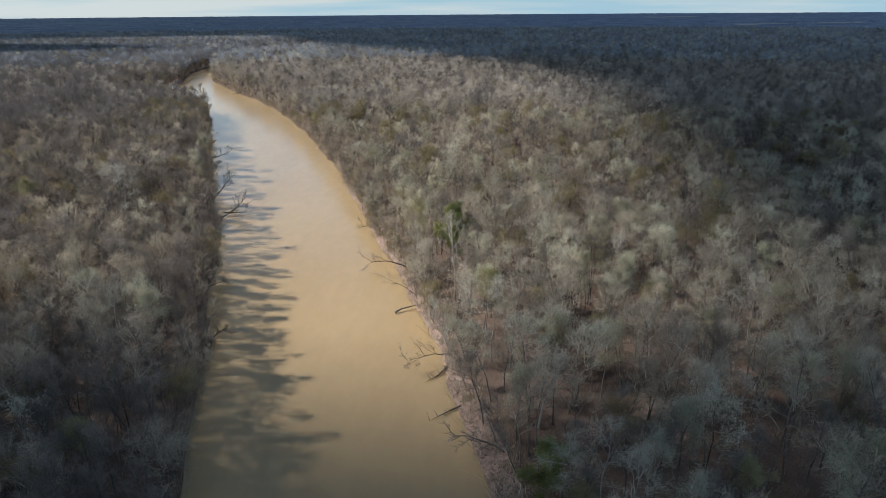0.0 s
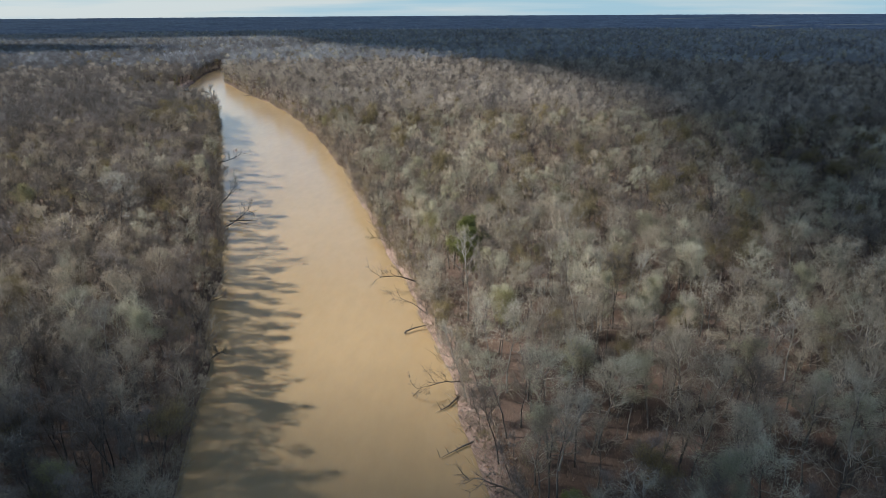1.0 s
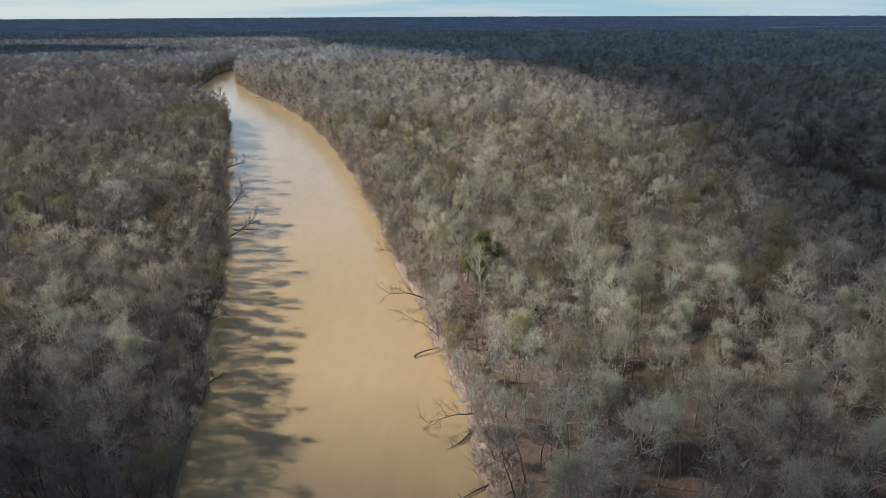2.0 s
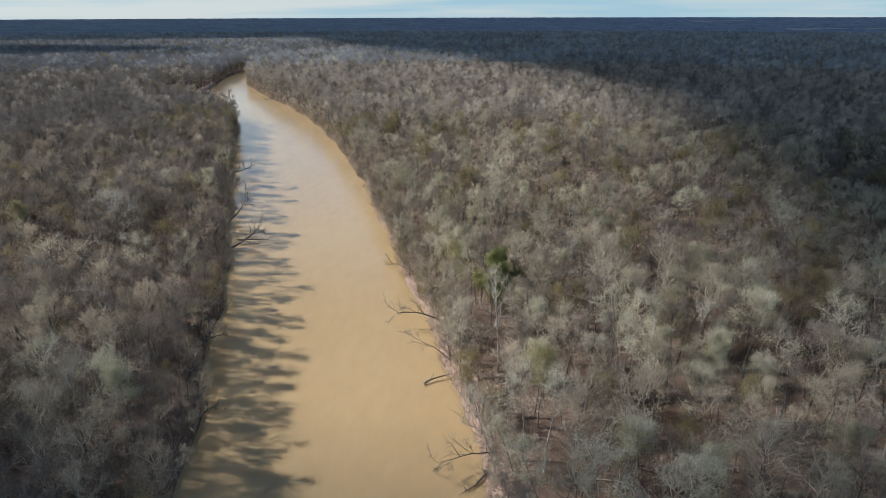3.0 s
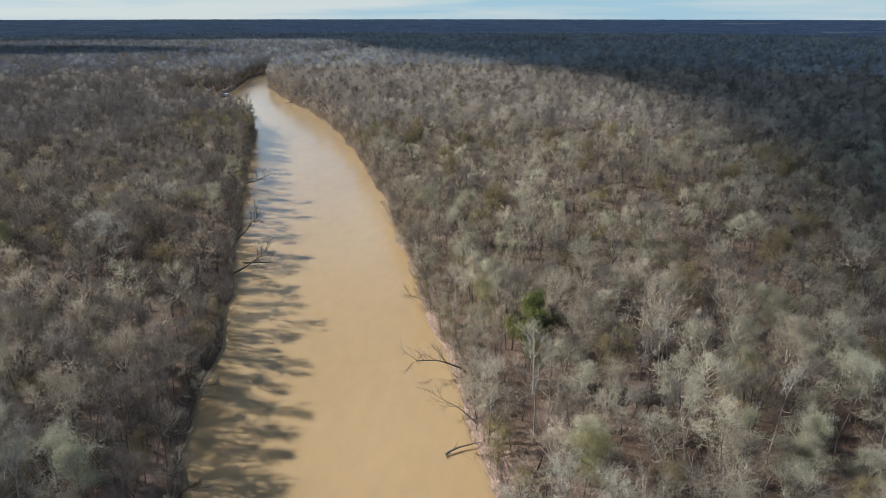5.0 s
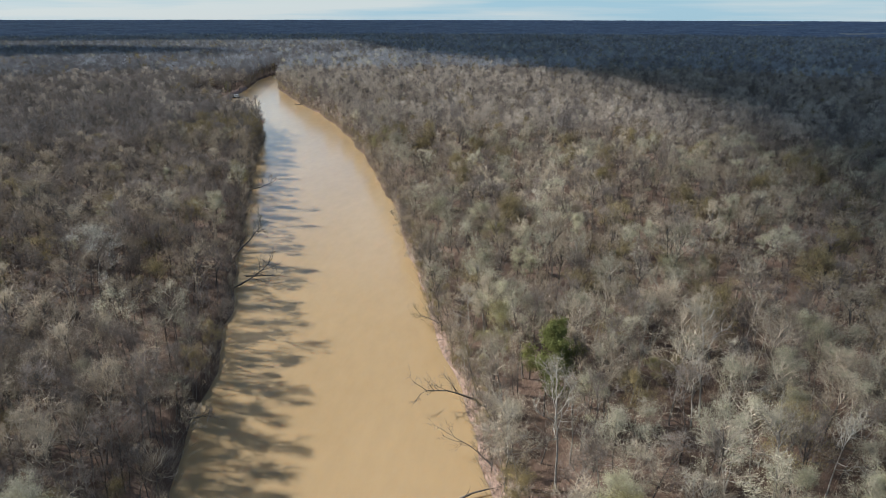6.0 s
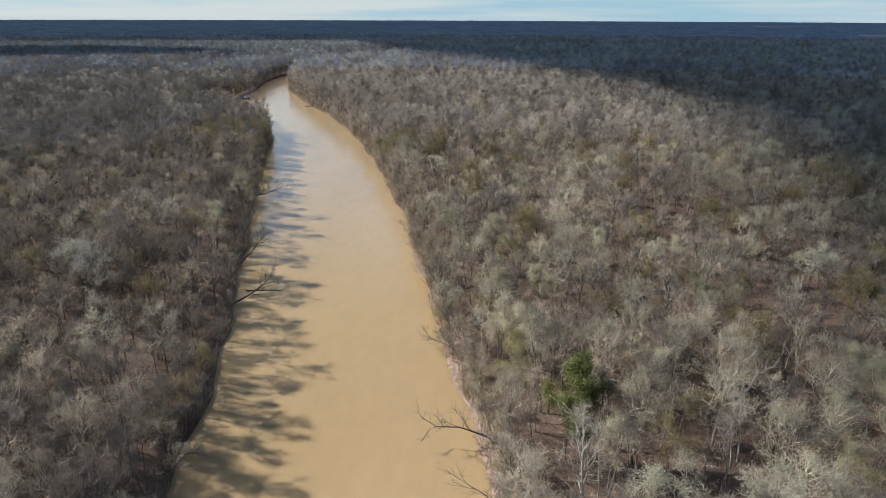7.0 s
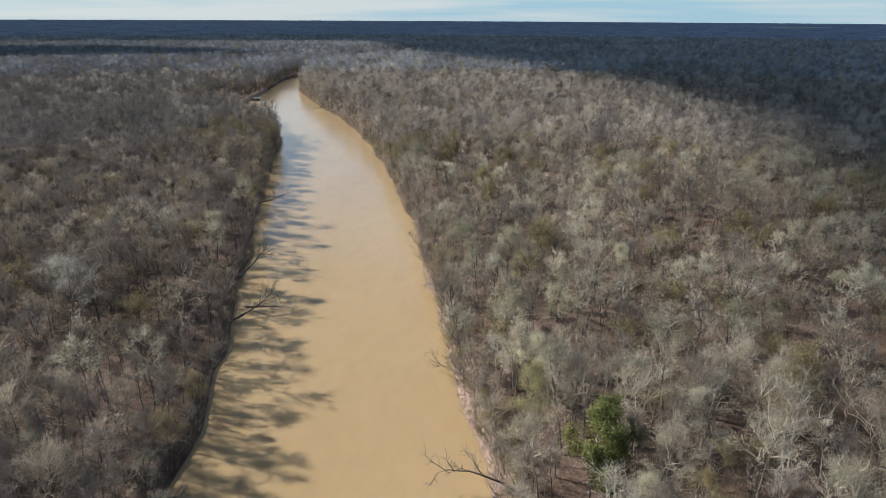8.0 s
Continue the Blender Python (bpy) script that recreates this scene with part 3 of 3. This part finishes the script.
def edge_trees(cells, size, gap, seed):
    """Single stems for the cells that the banks or marked trees cut."""
    r = np.random.default_rng(seed)
    n = int(round(size / gap))
    g = (np.arange(n) + 0.5) * size / n - size / 2
    X, Y = [], []
    for cx, cy in cells:
        gx, gy = np.meshgrid(cx + g, cy + g)
        X.append(gx.ravel() + r.uniform(-0.42, 0.42, n * n) * gap)
        Y.append(gy.ravel() + r.uniform(-0.42, 0.42, n * n) * gap)
    x, y = np.concatenate(X), np.concatenate(Y)
    keep = dry(x, y) & clear_of_marked(x, y, 5.2) & (np.min(np.hypot(x[:, None] - BROAD[:, 0], y[:, None] - BROAD[:, 1] + 3), 1) > 10)
    return x[keep], y[keep]


# Trees that stand out, singly: x, y and the height of the crown's top.
MARKED = {
    "green": [(17, 82.7, 16), (-366, 548, 22)],
    "holly": [(1.6, 180, 26)],
    "yellow": [(33.4, 92.2, 13), (-14.5, 259, 22), (-149, 211.7, 27), (-354, 560, 23), (23.5, 188.4, 15)],
    "cream": [(32.5, 110, 23.5), (42, 144, 21), (57, 189.2, 24), (61.2, 200, 22), (60.6, 166.8, 24), (67, 97.8, 23), (-18, 272, 25), (-5, 252, 22), (16, 263, 22.5), (26, 370, 24), (86, 392, 25),
              (140, 374, 24), (-109, 260, 26.5), (52.4, 187.5, 20)],
    "dome": [(-113, 206.5, 33.5)],
    "sage": [(36, 232, 21.5), (44, 238, 21.5), (-188.5, 276, 23), (39, 120, 15)],
    "white": [(10.8, 125, 26), (30.5, 156, 22), (44.2, 174.5, 21.5), (-3.4, 155.5, 21.5), (42, 193.4, 18), (60.4, 150.3, 23.5), (31.6, 161, 18.5), (19.9, 186, 21), (54.5, 233.4, 21), (4.2, 135.3, 19),
              (21.6, 114.8, 24.5), (64.7, 112.4, 16), (62.2, 183.8, 20.5), (110, 180, 19), (116, 215.5, 22), (54, 94.3, 21), (47.8, 246, 22), (-5.1, 200.1, 19)],
    "bud": [(19.4, 192, 22), (15.4, 135.6, 19), (29.4, 229.6, 20)],
    "brown": [(2.6, 234, 21), (-180, 309, 21)],
    "olive": [(18.6, 174.2, 20), (19.2, 227, 17.5), (24, 226, 16.5), (33, 126.6, 18.5), (85, 195, 17), (93, 197, 16.5), (79, 207, 17), (78.9, 126, 18), (71, 316, 19), (126, 297.6, 19), (-195, 433, 23),
              (-188, 452, 22), (-199, 418, 22), (-186, 440, 20.5), (-204, 428, 21)],
}
BROAD = np.array([(1.6, 180), (-113, 206.5), (-188.5, 276), (-149, 211.7)])   # cleared round, more on the camera's side, to keep these crowns in view
SPOTS = np.array([(a, b) for rows in MARKED.values() for a, b, _ in rows])


def clear_of_marked(x, y, gap):
    return np.min(np.hypot(x[:, None] - SPOTS[:, 0], y[:, None] - SPOTS[:, 1]), 1) > gap


NEAR, MIDDLE, FAR, LAST = 175, 410, 850, 1560
r = random.Random(5)
for kind, rows in MARKED.items():
    for i, (a, b, s) in enumerate(rows):
        near_tree(kind, i % 5, a, b, r.uniform(0, 360), 1.0, top=s)
east, west = scatter(0, NEAR, 5.7, 11), scatter(0, NEAR, 4.3, 14)   # the west bank's trees stand closer
e_ok, w_ok = east[0] > left_x(east[1]) + 5, west[0] < left_x(west[1])
x, y = np.concatenate([east[0][e_ok], west[0][w_ok]]), np.concatenate([east[1][e_ok], west[1][w_ok]])
keep = ((x < left_x(y)) | (np.random.default_rng(13).random(len(x)) < 0.86)) & clear_of_marked(x, y, 4.4) & (np.hypot(x - 0.8, (y - 173) * 0.7) > 5.5)
x, y = x[keep], y[keep]
kinds = kinds_for(x, y, 12)
for i in range(len(x)):
    d_l, d_r = float(left_x(y[i]) - x[i]), float(x[i] - right_x(y[i]))
    edge = max(0.0, 1 - min(abs(d_l), abs(d_r)) / 9) * r.uniform(0, 20)
    near_tree(str(kinds[i]), r.randrange(6), float(x[i]), float(y[i]), r.uniform(0, 360), r.uniform(0.72, 1.12) * (1.12 if d_r > 0 else 1.0) * (r.uniform(0.7, 1.05) if edge else 1), edge if d_l > 0 else -edge)
q = random.Random(21)
for side, b, end in ((-1, 66.0, 330), (1, 88.0, 330)):   # slender trees on the brinks lean out to the light
    while b < end:
        kind = q.choice(("pole", "grey", "brown", "grey") if side < 0 else ("pole", "pole", "white", "grey", "brown", "olive"))
        a = float(left_x(b)) - q.uniform(0.6, 2.2) if side < 0 else float(right_x(b)) + q.uniform(1.5, 6.0)
        near_tree(kind, q.randrange(4), a, b, q.uniform(0, 360), q.uniform(0.42, 0.78) if kind != "olive" else q.uniform(0.25, 0.4), -side * q.uniform(6, 28))
        b += q.uniform(5.0, 11.0) if side < 0 else q.uniform(2.5, 6.5)
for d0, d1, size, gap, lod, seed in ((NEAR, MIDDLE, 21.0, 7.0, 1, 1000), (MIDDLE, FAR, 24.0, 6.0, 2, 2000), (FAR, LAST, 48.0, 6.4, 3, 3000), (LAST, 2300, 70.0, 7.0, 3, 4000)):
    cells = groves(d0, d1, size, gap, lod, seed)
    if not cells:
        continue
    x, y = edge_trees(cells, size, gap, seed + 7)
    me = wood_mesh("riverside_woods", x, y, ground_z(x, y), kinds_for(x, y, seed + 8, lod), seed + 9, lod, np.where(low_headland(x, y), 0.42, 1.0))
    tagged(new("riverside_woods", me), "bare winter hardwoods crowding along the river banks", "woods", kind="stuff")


# ---- low growth ----
def thicket(name, label, x, y, seed, stems, tall, width, mats, lean=None):
    """Shrubs and saplings too many to count: each a spray of thin stems."""
    q = np.random.default_rng(seed)
    n = len(x)
    bx, by = (np.repeat(v, stems) + q.normal(0, 0.55, n * stems) for v in (x, y))
    size = np.repeat(q.uniform(0.5, 1.3, n), stems) * q.uniform(0.4, 1.2, n * stems) * tall
    dx, dy = q.normal(0, 0.42, (2, n * stems))
    if lean is not None:
        dx = dx + np.repeat(lean, stems)
    z0 = ground_z(bx, by)
    start = q.uniform(0, 0.45, n * stems) * size
    foot = np.c_[bx + dx * start, by + dy * start, z0 + start - 0.1]
    tip = foot + np.c_[dx, dy, np.ones(n * stems)] * size[:, None] * 0.8
    a = q.uniform(0, np.pi, n * stems)
    side = np.c_[np.cos(a), np.sin(a), 0 * a] * (width * q.uniform(0.5, 1.4, n * stems) * 0.5)[:, None]
    v = np.stack([foot - side, foot + side, tip], 1).reshape(-1, 3)
    index = np.repeat(q.integers(0, len(mats), n), stems)
    return tagged(new(name, mesh_of(name, v, np.arange(len(v)).reshape(-1, 3), mats, index)), label, "shrubs", kind="stuff")


q = np.random.default_rng(77)
for side in (-1, 1):
    y = np.repeat(np.arange(300, 1080, 1.8), 2)
    y = y + q.normal(0, 0.8, len(y))
    y = y[~((y > 600) & (y < 790) & (side < 0))]
    inland = np.abs(q.normal(0, 2.6, len(y))) + 0.3
    x = left_x(y) - inland if side < 0 else right_x(y) + inland
    thicket("bank_thicket", "bare tangled brush crowding down to the waterline", x, y, 60 + side, 12, 2.4, 0.10, [TWIG_GREY, TWIG_BROWN, TWIG_BROWN, TWIG_OLIVE], -side * 0.5 * np.exp(-inland / 4))
for lod, y0, y1, step in ((1, 130, 420, 1.7), (2, 420, 1060, 2.0)):   # small trees that hang over the water
    for side in (-1, 1):
        y = np.arange(y0, y1, step)
        y = y + q.normal(0, 0.9, len(y))
        y = y[~((y > 600) & (y < 790) & (side < 0)) & ((y > 300) | (side > 0))]
        inland = q.uniform(0.4, 5.0, len(y))
        x = left_x(y) - inland if side < 0 else right_x(y) + inland
        kinds = np.array(["grey", "brown", "brown", "olive"] if side < 0 else ["grey", "grey", "brown", "olive"])[q.integers(0, 4, len(y))]
        me = wood_mesh("bank_saplings", x, y, ground_z(x, y) - 0.2, kinds, 80 + lod + side, lod, q.uniform(0.28, 0.62, len(y)))
        tagged(new("bank_saplings", me), "small bare trees crowding the water's edge", "woods", kind="stuff")
x, y = scatter(0, 290, 2.7, 51)
thicket("undergrowth", "leafless brown shrubs and saplings on the forest floor", x, y, 52, 15, 3.2, 0.05, [TWIG_BROWN, TWIG_TAN, TWIG_TAN, TWIG_OLIVE, LEAF_RUST])
y = np.repeat(np.arange(60, 720, 1.1), 2) + q.normal(0, 0.5, 1200)
x = right_x(y) + np.abs(q.normal(0, 3.0, len(y))) + 0.2
thicket("bank_brush_east", "bare grey-brown brush hanging over the clay bank", x, y, 53, 16, 3.6, 0.07, [TWIG_GREY, TWIG_BROWN, TWIG_GREY, TWIG_OLIVE], -0.45 * np.exp(-(x - right_x(y)) / 4))
y = np.repeat(np.arange(60, 720, 1.0), 2) + q.normal(0, 0.5, 1320)
x = left_x(y) - np.abs(q.normal(0, 1.8, len(y))) + 0.3
thicket("bank_brush_west", "dark bare brush along the steep shaded bank", x, y, 54, 12, 2.6, 0.06, [TWIG_GREY, TWIG_GREY, TWIG_PALE, TWIG_BROWN], 0.5 * np.exp((x - left_x(y)) / 4))


# ---- the closed canopy of the distance ----
FIELDS = [(1150, 1700, 2620, 2760), (1090, 1400, 3600, 3800)]


def far_canopy():
    ang = np.radians(np.arange(-60, 50, 0.16))
    rad = np.array(growing(2220, 4880, 11, 1.016))
    a, d = np.meshgrid(ang, rad)
    q = np.random.default_rng(9)
    x, y = d * np.sin(a), d * np.cos(a)
    bump = q.normal(0, 1, a.shape)
    swell = 2.2 * np.sin(x * 0.011 + 2 * np.sin(y * 0.007)) * np.sin(y * 0.013 + np.sin(x * 0.009))
    z = ground_z(x, y) + swell * np.interp(d, [2250, 2550, 3600, 4880], [0, 1, 0.7, 0.25]) + np.interp(d, [2220, 2300, 2400], [4.0, 11.0, 14.5]) + bump * np.interp(d, [2300, 4000], [1.1, 0.35])
    for x0, x1, y0, y1 in FIELDS:
        z = np.where((x > x0) & (x < x1) & (y > y0) & (y < y1), ground_z(x, y) + 11.0, z)
    wet = (y < 1450) & (x > left_x(y) - 8) & (x < right_x(y) + 9)
    z = np.where(wet, np.minimum(ground_z(x, y) + 1.0, z), z)
    i = np.arange(a.size).reshape(a.shape)
    f = np.stack([i[:-1, :-1], i[1:, :-1], i[1:, 1:], i[:-1, 1:]], -1).reshape(-1, 4)
    drop = wet.ravel()[f].all(1)
    return np.stack([x, y, z], -1).reshape(-1, 3), f[~drop]


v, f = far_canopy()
tagged(new("woods_horizon", mesh_of("woods_horizon", v, f, [CANOPY])), "dark closed canopy of woods to the horizon, haze-blue in colour", "woods", kind="stuff")


# ---- trees that lean or lie over the water ----
def leaning_tree(name, label, base, tip, seed, girth=0.22, arch=2.0, boughs=8, twigs=16, kind="brown"):
    """A trunk that bows out over the river, with a thin crown towards its tip."""
    g = Limbs(seed)
    r = g.r
    wood, twig, leaf = KINDS[kind][:3]
    span = Vector(tip) - Vector(base)
    pts = [Vector((0, 0, -0.4))]
    for i in range(1, 8):
        t = i / 7
        pts.append(span * t + Vector((r.gauss(0, 0.15), r.gauss(0, 0.15), arch * 4 * t * (1 - t) * 0.5 + r.gauss(0, 0.1))))
    g.tube(pts, [girth * (1.3 if i == 0 else 1) * (1 - 0.8 * i / 7) for i in range(8)], 6)
    for i in range(boughs):
        t = 0.3 + 0.7 * (i + r.random()) / boughs
        p, d = g.along(pts, min(t, 0.99))
        aim = (swing(r, d, radians(r.uniform(25, 70))) + Vector((0, 0, 0.45))).normalized()
        size = span.length * r.uniform(0.2, 0.42)
        bough = g.bend(p, aim, size, 3, 0.16, 0.06)
        g.tube(bough, [girth * 0.34, girth * 0.22, girth * 0.14, 0.01], 4)
        for _ in range(7):
            q, e = g.along(bough, r.uniform(0.25, 0.98))
            spray = g.bend(q, swing(r, e, radians(r.uniform(20, 55))), size * r.uniform(0.3, 0.55), 2, 0.18, 0.04)
            g.tube(spray, [girth * 0.12, girth * 0.08, 0.006], 3)
            for _ in range(twigs // 2):
                s, h = g.along(spray, r.uniform(0.1, 1.0))
                g.sliver(s, swing(r, h, radians(abs(r.gauss(0, 40)))) * r.uniform(0.5, 1.5), 0.035)
            for _ in range(14 if kind == "olive" else 0):
                s, h = g.along(spray, r.uniform(0.2, 1.0))
                g.leaf(s + Vector((r.gauss(0, 0.3), r.gauss(0, 0.3), r.gauss(0.2, 0.3))), r.uniform(0.08, 0.2), 1, Vector((0, 0, 1)))
    ob = tagged(new(name), label, "tree", "trees leaning over the river")
    ob.location = base
    part("trunk", mesh_of("trunk", g.v, g.f, [wood], None, True), ob)
    tv = [tuple(v) for v in g.tv]
    part("crown", mesh_of("crown", tv, np.arange(len(tv)).reshape(-1, 3), [twig, leaf], g.tm), ob)
    return ob


LEAN = "dark bare tree leaning low over the muddy water"
leaning_tree("leaning_tree", LEAN, (-11.2, 184.4, 1.6), (-25, 184.7, 3.4), 1, 0.26, 4.5, 9, 18)
leaning_tree("leaning_tree", LEAN, (-20.5, 215.8, 1.4), (-31.1, 220.9, 4.2), 2, 0.2, 2.0, 9, 22, "olive")
leaning_tree("leaning_tree", LEAN, (-7.6, 165.5, 0.9), (-17.0, 170.5, 4.6), 3, 0.16, 1.0, 6, 14)
leaning_tree("leaning_tree", LEAN, (12.8, 94.8, 1.6), (1.8, 99.5, 3.0), 4, 0.26, 2.5, 8, 14)
leaning_tree("leaning_tree", LEAN, (2.2, 132.7, 1.3), (-8.4, 126.4, 3.0), 5, 0.17, 1.5, 8, 18)
leaning_tree("leaning_tree", LEAN, (-93.4, 239.6, 0.9), (-83.6, 250.6, 7.2), 6, 0.4, -3.0, 9, 26)
leaning_tree("leaning_tree", LEAN, (-105.2, 269, 1.2), (-99.4, 280.1, 9), 7, 0.36, -2.0, 10, 26, "olive")
leaning_tree("leaning_tree", LEAN, (-136, 350, 1.2), (-124, 356, 5), 8, 0.3, -1.0, 9, 26, "grey")
leaning_tree("leaning_tree", LEAN, (-72, 172, 1.2), (-66, 171, 3.6), 9, 0.22, 1.0, 8, 20)
leaning_tree("leaning_tree", LEAN, (-60, 140, 1.2), (-55, 139, 4.4), 10, 0.22, 1.0, 9, 24, "grey")


def snag(name, label, points, girth, seed, roots=0):
    """A dead log with broken stubs and, at its butt, a torn root plate."""
    g = Limbs(seed)
    r = g.r
    base = Vector(points[0])
    pts = [Vector(p) - base for p in points]
    n = len(pts)
    g.tube(pts, [girth * (1 - 0.7 * i / (n - 1)) for i in range(n)], 7)
    for _ in range(roots):
        d = Vector((r.gauss(0, 1), r.gauss(0, 1), abs(r.gauss(0.3, 0.7)))).normalized()
        g.tube(g.bend(Vector((0, 0, 0)), d, r.uniform(0.7, 1.6), 3, 0.25, 0), [girth * 0.5, girth * 0.35, girth * 0.2, 0.02], 4)
    wv, wf = list(g.v), list(g.f)
    ob = tagged(new(name), label, "driftwood", "driftwood along the bank")
    ob.location = base
    part("log", mesh_of("log", wv, wf, [BARK_DARK], None, True), ob)
    for i in range(7):
        b = Limbs(seed + 40 + i)
        p, d = g.along(pts, r.uniform(0.3, 1.0))
        b.tube(b.bend(p, swing(r, d, radians(r.uniform(30, 80))) + Vector((0, 0, 0.5)), r.uniform(0.8, 2.6), 3, 0.2, 0.05), [girth * 0.28, girth * 0.2, girth * 0.1, 0.008], 4)
        part("branch", mesh_of("branch", b.v, b.f, [BARK_DARK], None, True), ob)
    return ob


SNAG = "dark waterlogged fallen log with broken branches at the waterline"
snag("driftwood_log", SNAG, [(9.5, 116.2, 1.3), (5.5, 113.6, 0.6), (1.5, 111.2, 0.35), (-2.9, 107.6, 0.25)], 0.34, 21, 5)
snag("driftwood_log", SNAG, [(-13.9, 157.2, 0.15), (-13.6, 157.4, 0.6), (-11.5, 158.9, 0.75), (-9, 160, 0.9), (-6.5, 160.6, 1.2)], 0.27, 23, 5)
snag("driftwood_log", SNAG, [(0.5, 127.8, 0.5), (-1.5, 124.5, 0.3), (-4.5, 122, 0.12)], 0.26, 25, 4)
snag("driftwood_log", SNAG, [(3.4, 130.6, 1.2), (2.2, 134.6, 1.6), (1.2, 137.5, 1.9)], 0.22, 27, 2)
snag("driftwood_log", SNAG, [(-92.5, 247.5, 1.2), (-87, 249.5, 0.9), (-82.5, 250.5, 0.6)], 0.28, 29, 3)
snag("driftwood_log", SNAG, [(-217.5, 661, 0.9), (-220.5, 659.5, 0.5), (-223, 658.5, 0.3)], 0.4, 31, 5)


# ---- moored boat and old pilings at the far bend ----
def box(bm, size, at, bevel=0.03):
    m = bmesh.ops.create_cube(bm, size=1.0, matrix=Matrix.Translation(at) @ Matrix.Diagonal((*size, 1)))
    bmesh.ops.bevel(bm, geom=list({e for v in m["verts"] for e in v.link_edges}), offset=bevel, segments=1, affect="EDGES")


def part_bm(name, bm, mat, parent, label=""):
    me = bpy.data.meshes.new(name)
    bm.to_mesh(me)
    bm.free()
    me.materials.append(mat)
    return part(name, me, parent, label)


WHITE_PAINT = plain("white_boat_paint", (0.78, 0.78, 0.76), 0.4)
DARK_HULL = plain("dark_hull", (0.05, 0.05, 0.05), 0.5)
OLD_TIMBER = plain("old_wet_timber", (0.06, 0.05, 0.042), 0.85)
boat = tagged(new("moored_boat"), "small moored river boat with white cabin and dark hull", "boat")
boat.matrix_world = pose(-304.5, 705.0, 0.0, 0, 0, 215) @ Matrix.Scale(1.35, 4)
bm = bmesh.new()
rings = []
for x0, w, z0 in ((-3.2, 1.1, 0.0), (-1.0, 1.25, -0.1), (1.4, 1.15, -0.05), (2.8, 0.7, 0.15), (3.7, 0.06, 0.45)):
    rings.append([bm.verts.new(p) for p in ((x0, -w, 0.8), (x0, -w * 0.7, z0), (x0, w * 0.7, z0), (x0, w, 0.8))])
for a, b in zip(rings, rings[1:]):
    for k in range(3):
        bm.faces.new((a[k], a[k + 1], b[k + 1], b[k]))
    bm.faces.new((a[3], a[0], b[0], b[3]))
bm.faces.new(rings[0])
part_bm("hull", bm, DARK_HULL, boat, "dark painted hull")
bm = bmesh.new()
box(bm, (2.9, 1.9, 1.5), (-1.0, 0, 1.5), 0.12)
cabin = part_bm("cabin", bm, WHITE_PAINT, boat, "white painted cabin")
for side in (-1, 1):
    for k in range(3):
        bm = bmesh.new()
        box(bm, (0.6, 0.05, 0.5), (-1.9 + 0.9 * k, side * 0.96, 1.65), 0.015)
        part_bm("window", bm, DARK_HULL, cabin, "dark cabin window")
bm = bmesh.new()
box(bm, (3.6, 2.3, 0.12), (-0.9, 0, 2.32), 0.05)
part_bm("roof", bm, WHITE_PAINT, boat, "white flat roof")

pier = tagged(new("pilings"), "row of dark old timber pilings with a broken crosspiece", "pilings")
pier.matrix_world = pose(-357.0, 940.0, 0.0, 0, 0, 60)
q = random.Random(3)
for i in range(4):
    g = Limbs(60 + i)
    g.tube(g.bend(Vector((i * 3.2, q.gauss(0, 0.3), -1.5)), Vector((q.gauss(0, 0.05), q.gauss(0, 0.05), 1)), q.uniform(4.6, 6.6), 3, 0.02, 0), [0.28, 0.27, 0.26, 0.22], 8)
    part("piling", mesh_of("piling", g.v, g.f, [OLD_TIMBER], None, True), pier)
bm = bmesh.new()
box(bm, (10.2, 0.3, 0.4), (4.8, 0.35, 2.6), 0.04)
part_bm("crosspiece", bm, OLD_TIMBER, pier)

# ---- dry fields far to the right ----
def field(x0, x1, y0, y1, seed):
    q = np.random.default_rng(seed)
    xs, ys = np.linspace(x0, x1, 30), np.linspace(y0, y1, 12)
    gx, gy = np.meshgrid(xs, ys)
    gy = gy + np.where((gy == y0) | (gy == y1), q.normal(0, (y1 - y0) * 0.06, gx.shape), 0)
    # Lifted to canopy height so the camera sees it over the trees.
    z = ground_z(gx, gy) + 12.0
    i = np.arange(gx.size).reshape(gx.shape)
    f = np.stack([i[:-1, :-1], i[:-1, 1:], i[1:, 1:], i[1:, :-1]], -1).reshape(-1, 4)
    return tagged(new("field", mesh_of("field", np.stack([gx, gy, z], -1).reshape(-1, 3), f, [STRAW])), "pale straw-coloured field sheet raised to show over distant woods", "field", kind="structure")


for i, (x0, x1, y0, y1) in enumerate(FIELDS):
    field(x0, x1, y0, y1, i)


# ---- sticks and dead leaves on the clay bank ----
def litter(n, seed):
    q = np.random.default_rng(seed)
    y = q.uniform(70, 420, n)
    x = right_x(y) + q.uniform(0.1, 7.0, n)
    p = np.c_[x, y, ground_z(x, y) + 0.04]
    a, size, thin = q.uniform(0, 2 * np.pi, n), q.uniform(0.25, 1.3, n), q.uniform(0.05, 0.22, n)
    d = np.c_[np.cos(a), np.sin(a), q.uniform(0, 0.25, n)] * size[:, None]
    side = np.c_[-np.sin(a), np.cos(a), q.normal(0, 0.3, n)] * thin[:, None]
    v = np.stack([p - side, p + side, p + d], 1).reshape(-1, 3)
    me = mesh_of("bank_litter", v, np.arange(3 * n).reshape(-1, 3), [TWIG_BROWN, LEAF_RUST, BARK_DARK, TWIG_TAN], q.integers(0, 4, n))
    return tagged(new("bank_litter", me), "dead leaves and sticks strewn on the clay bank", "litter", kind="stuff")


litter(9000, 91)
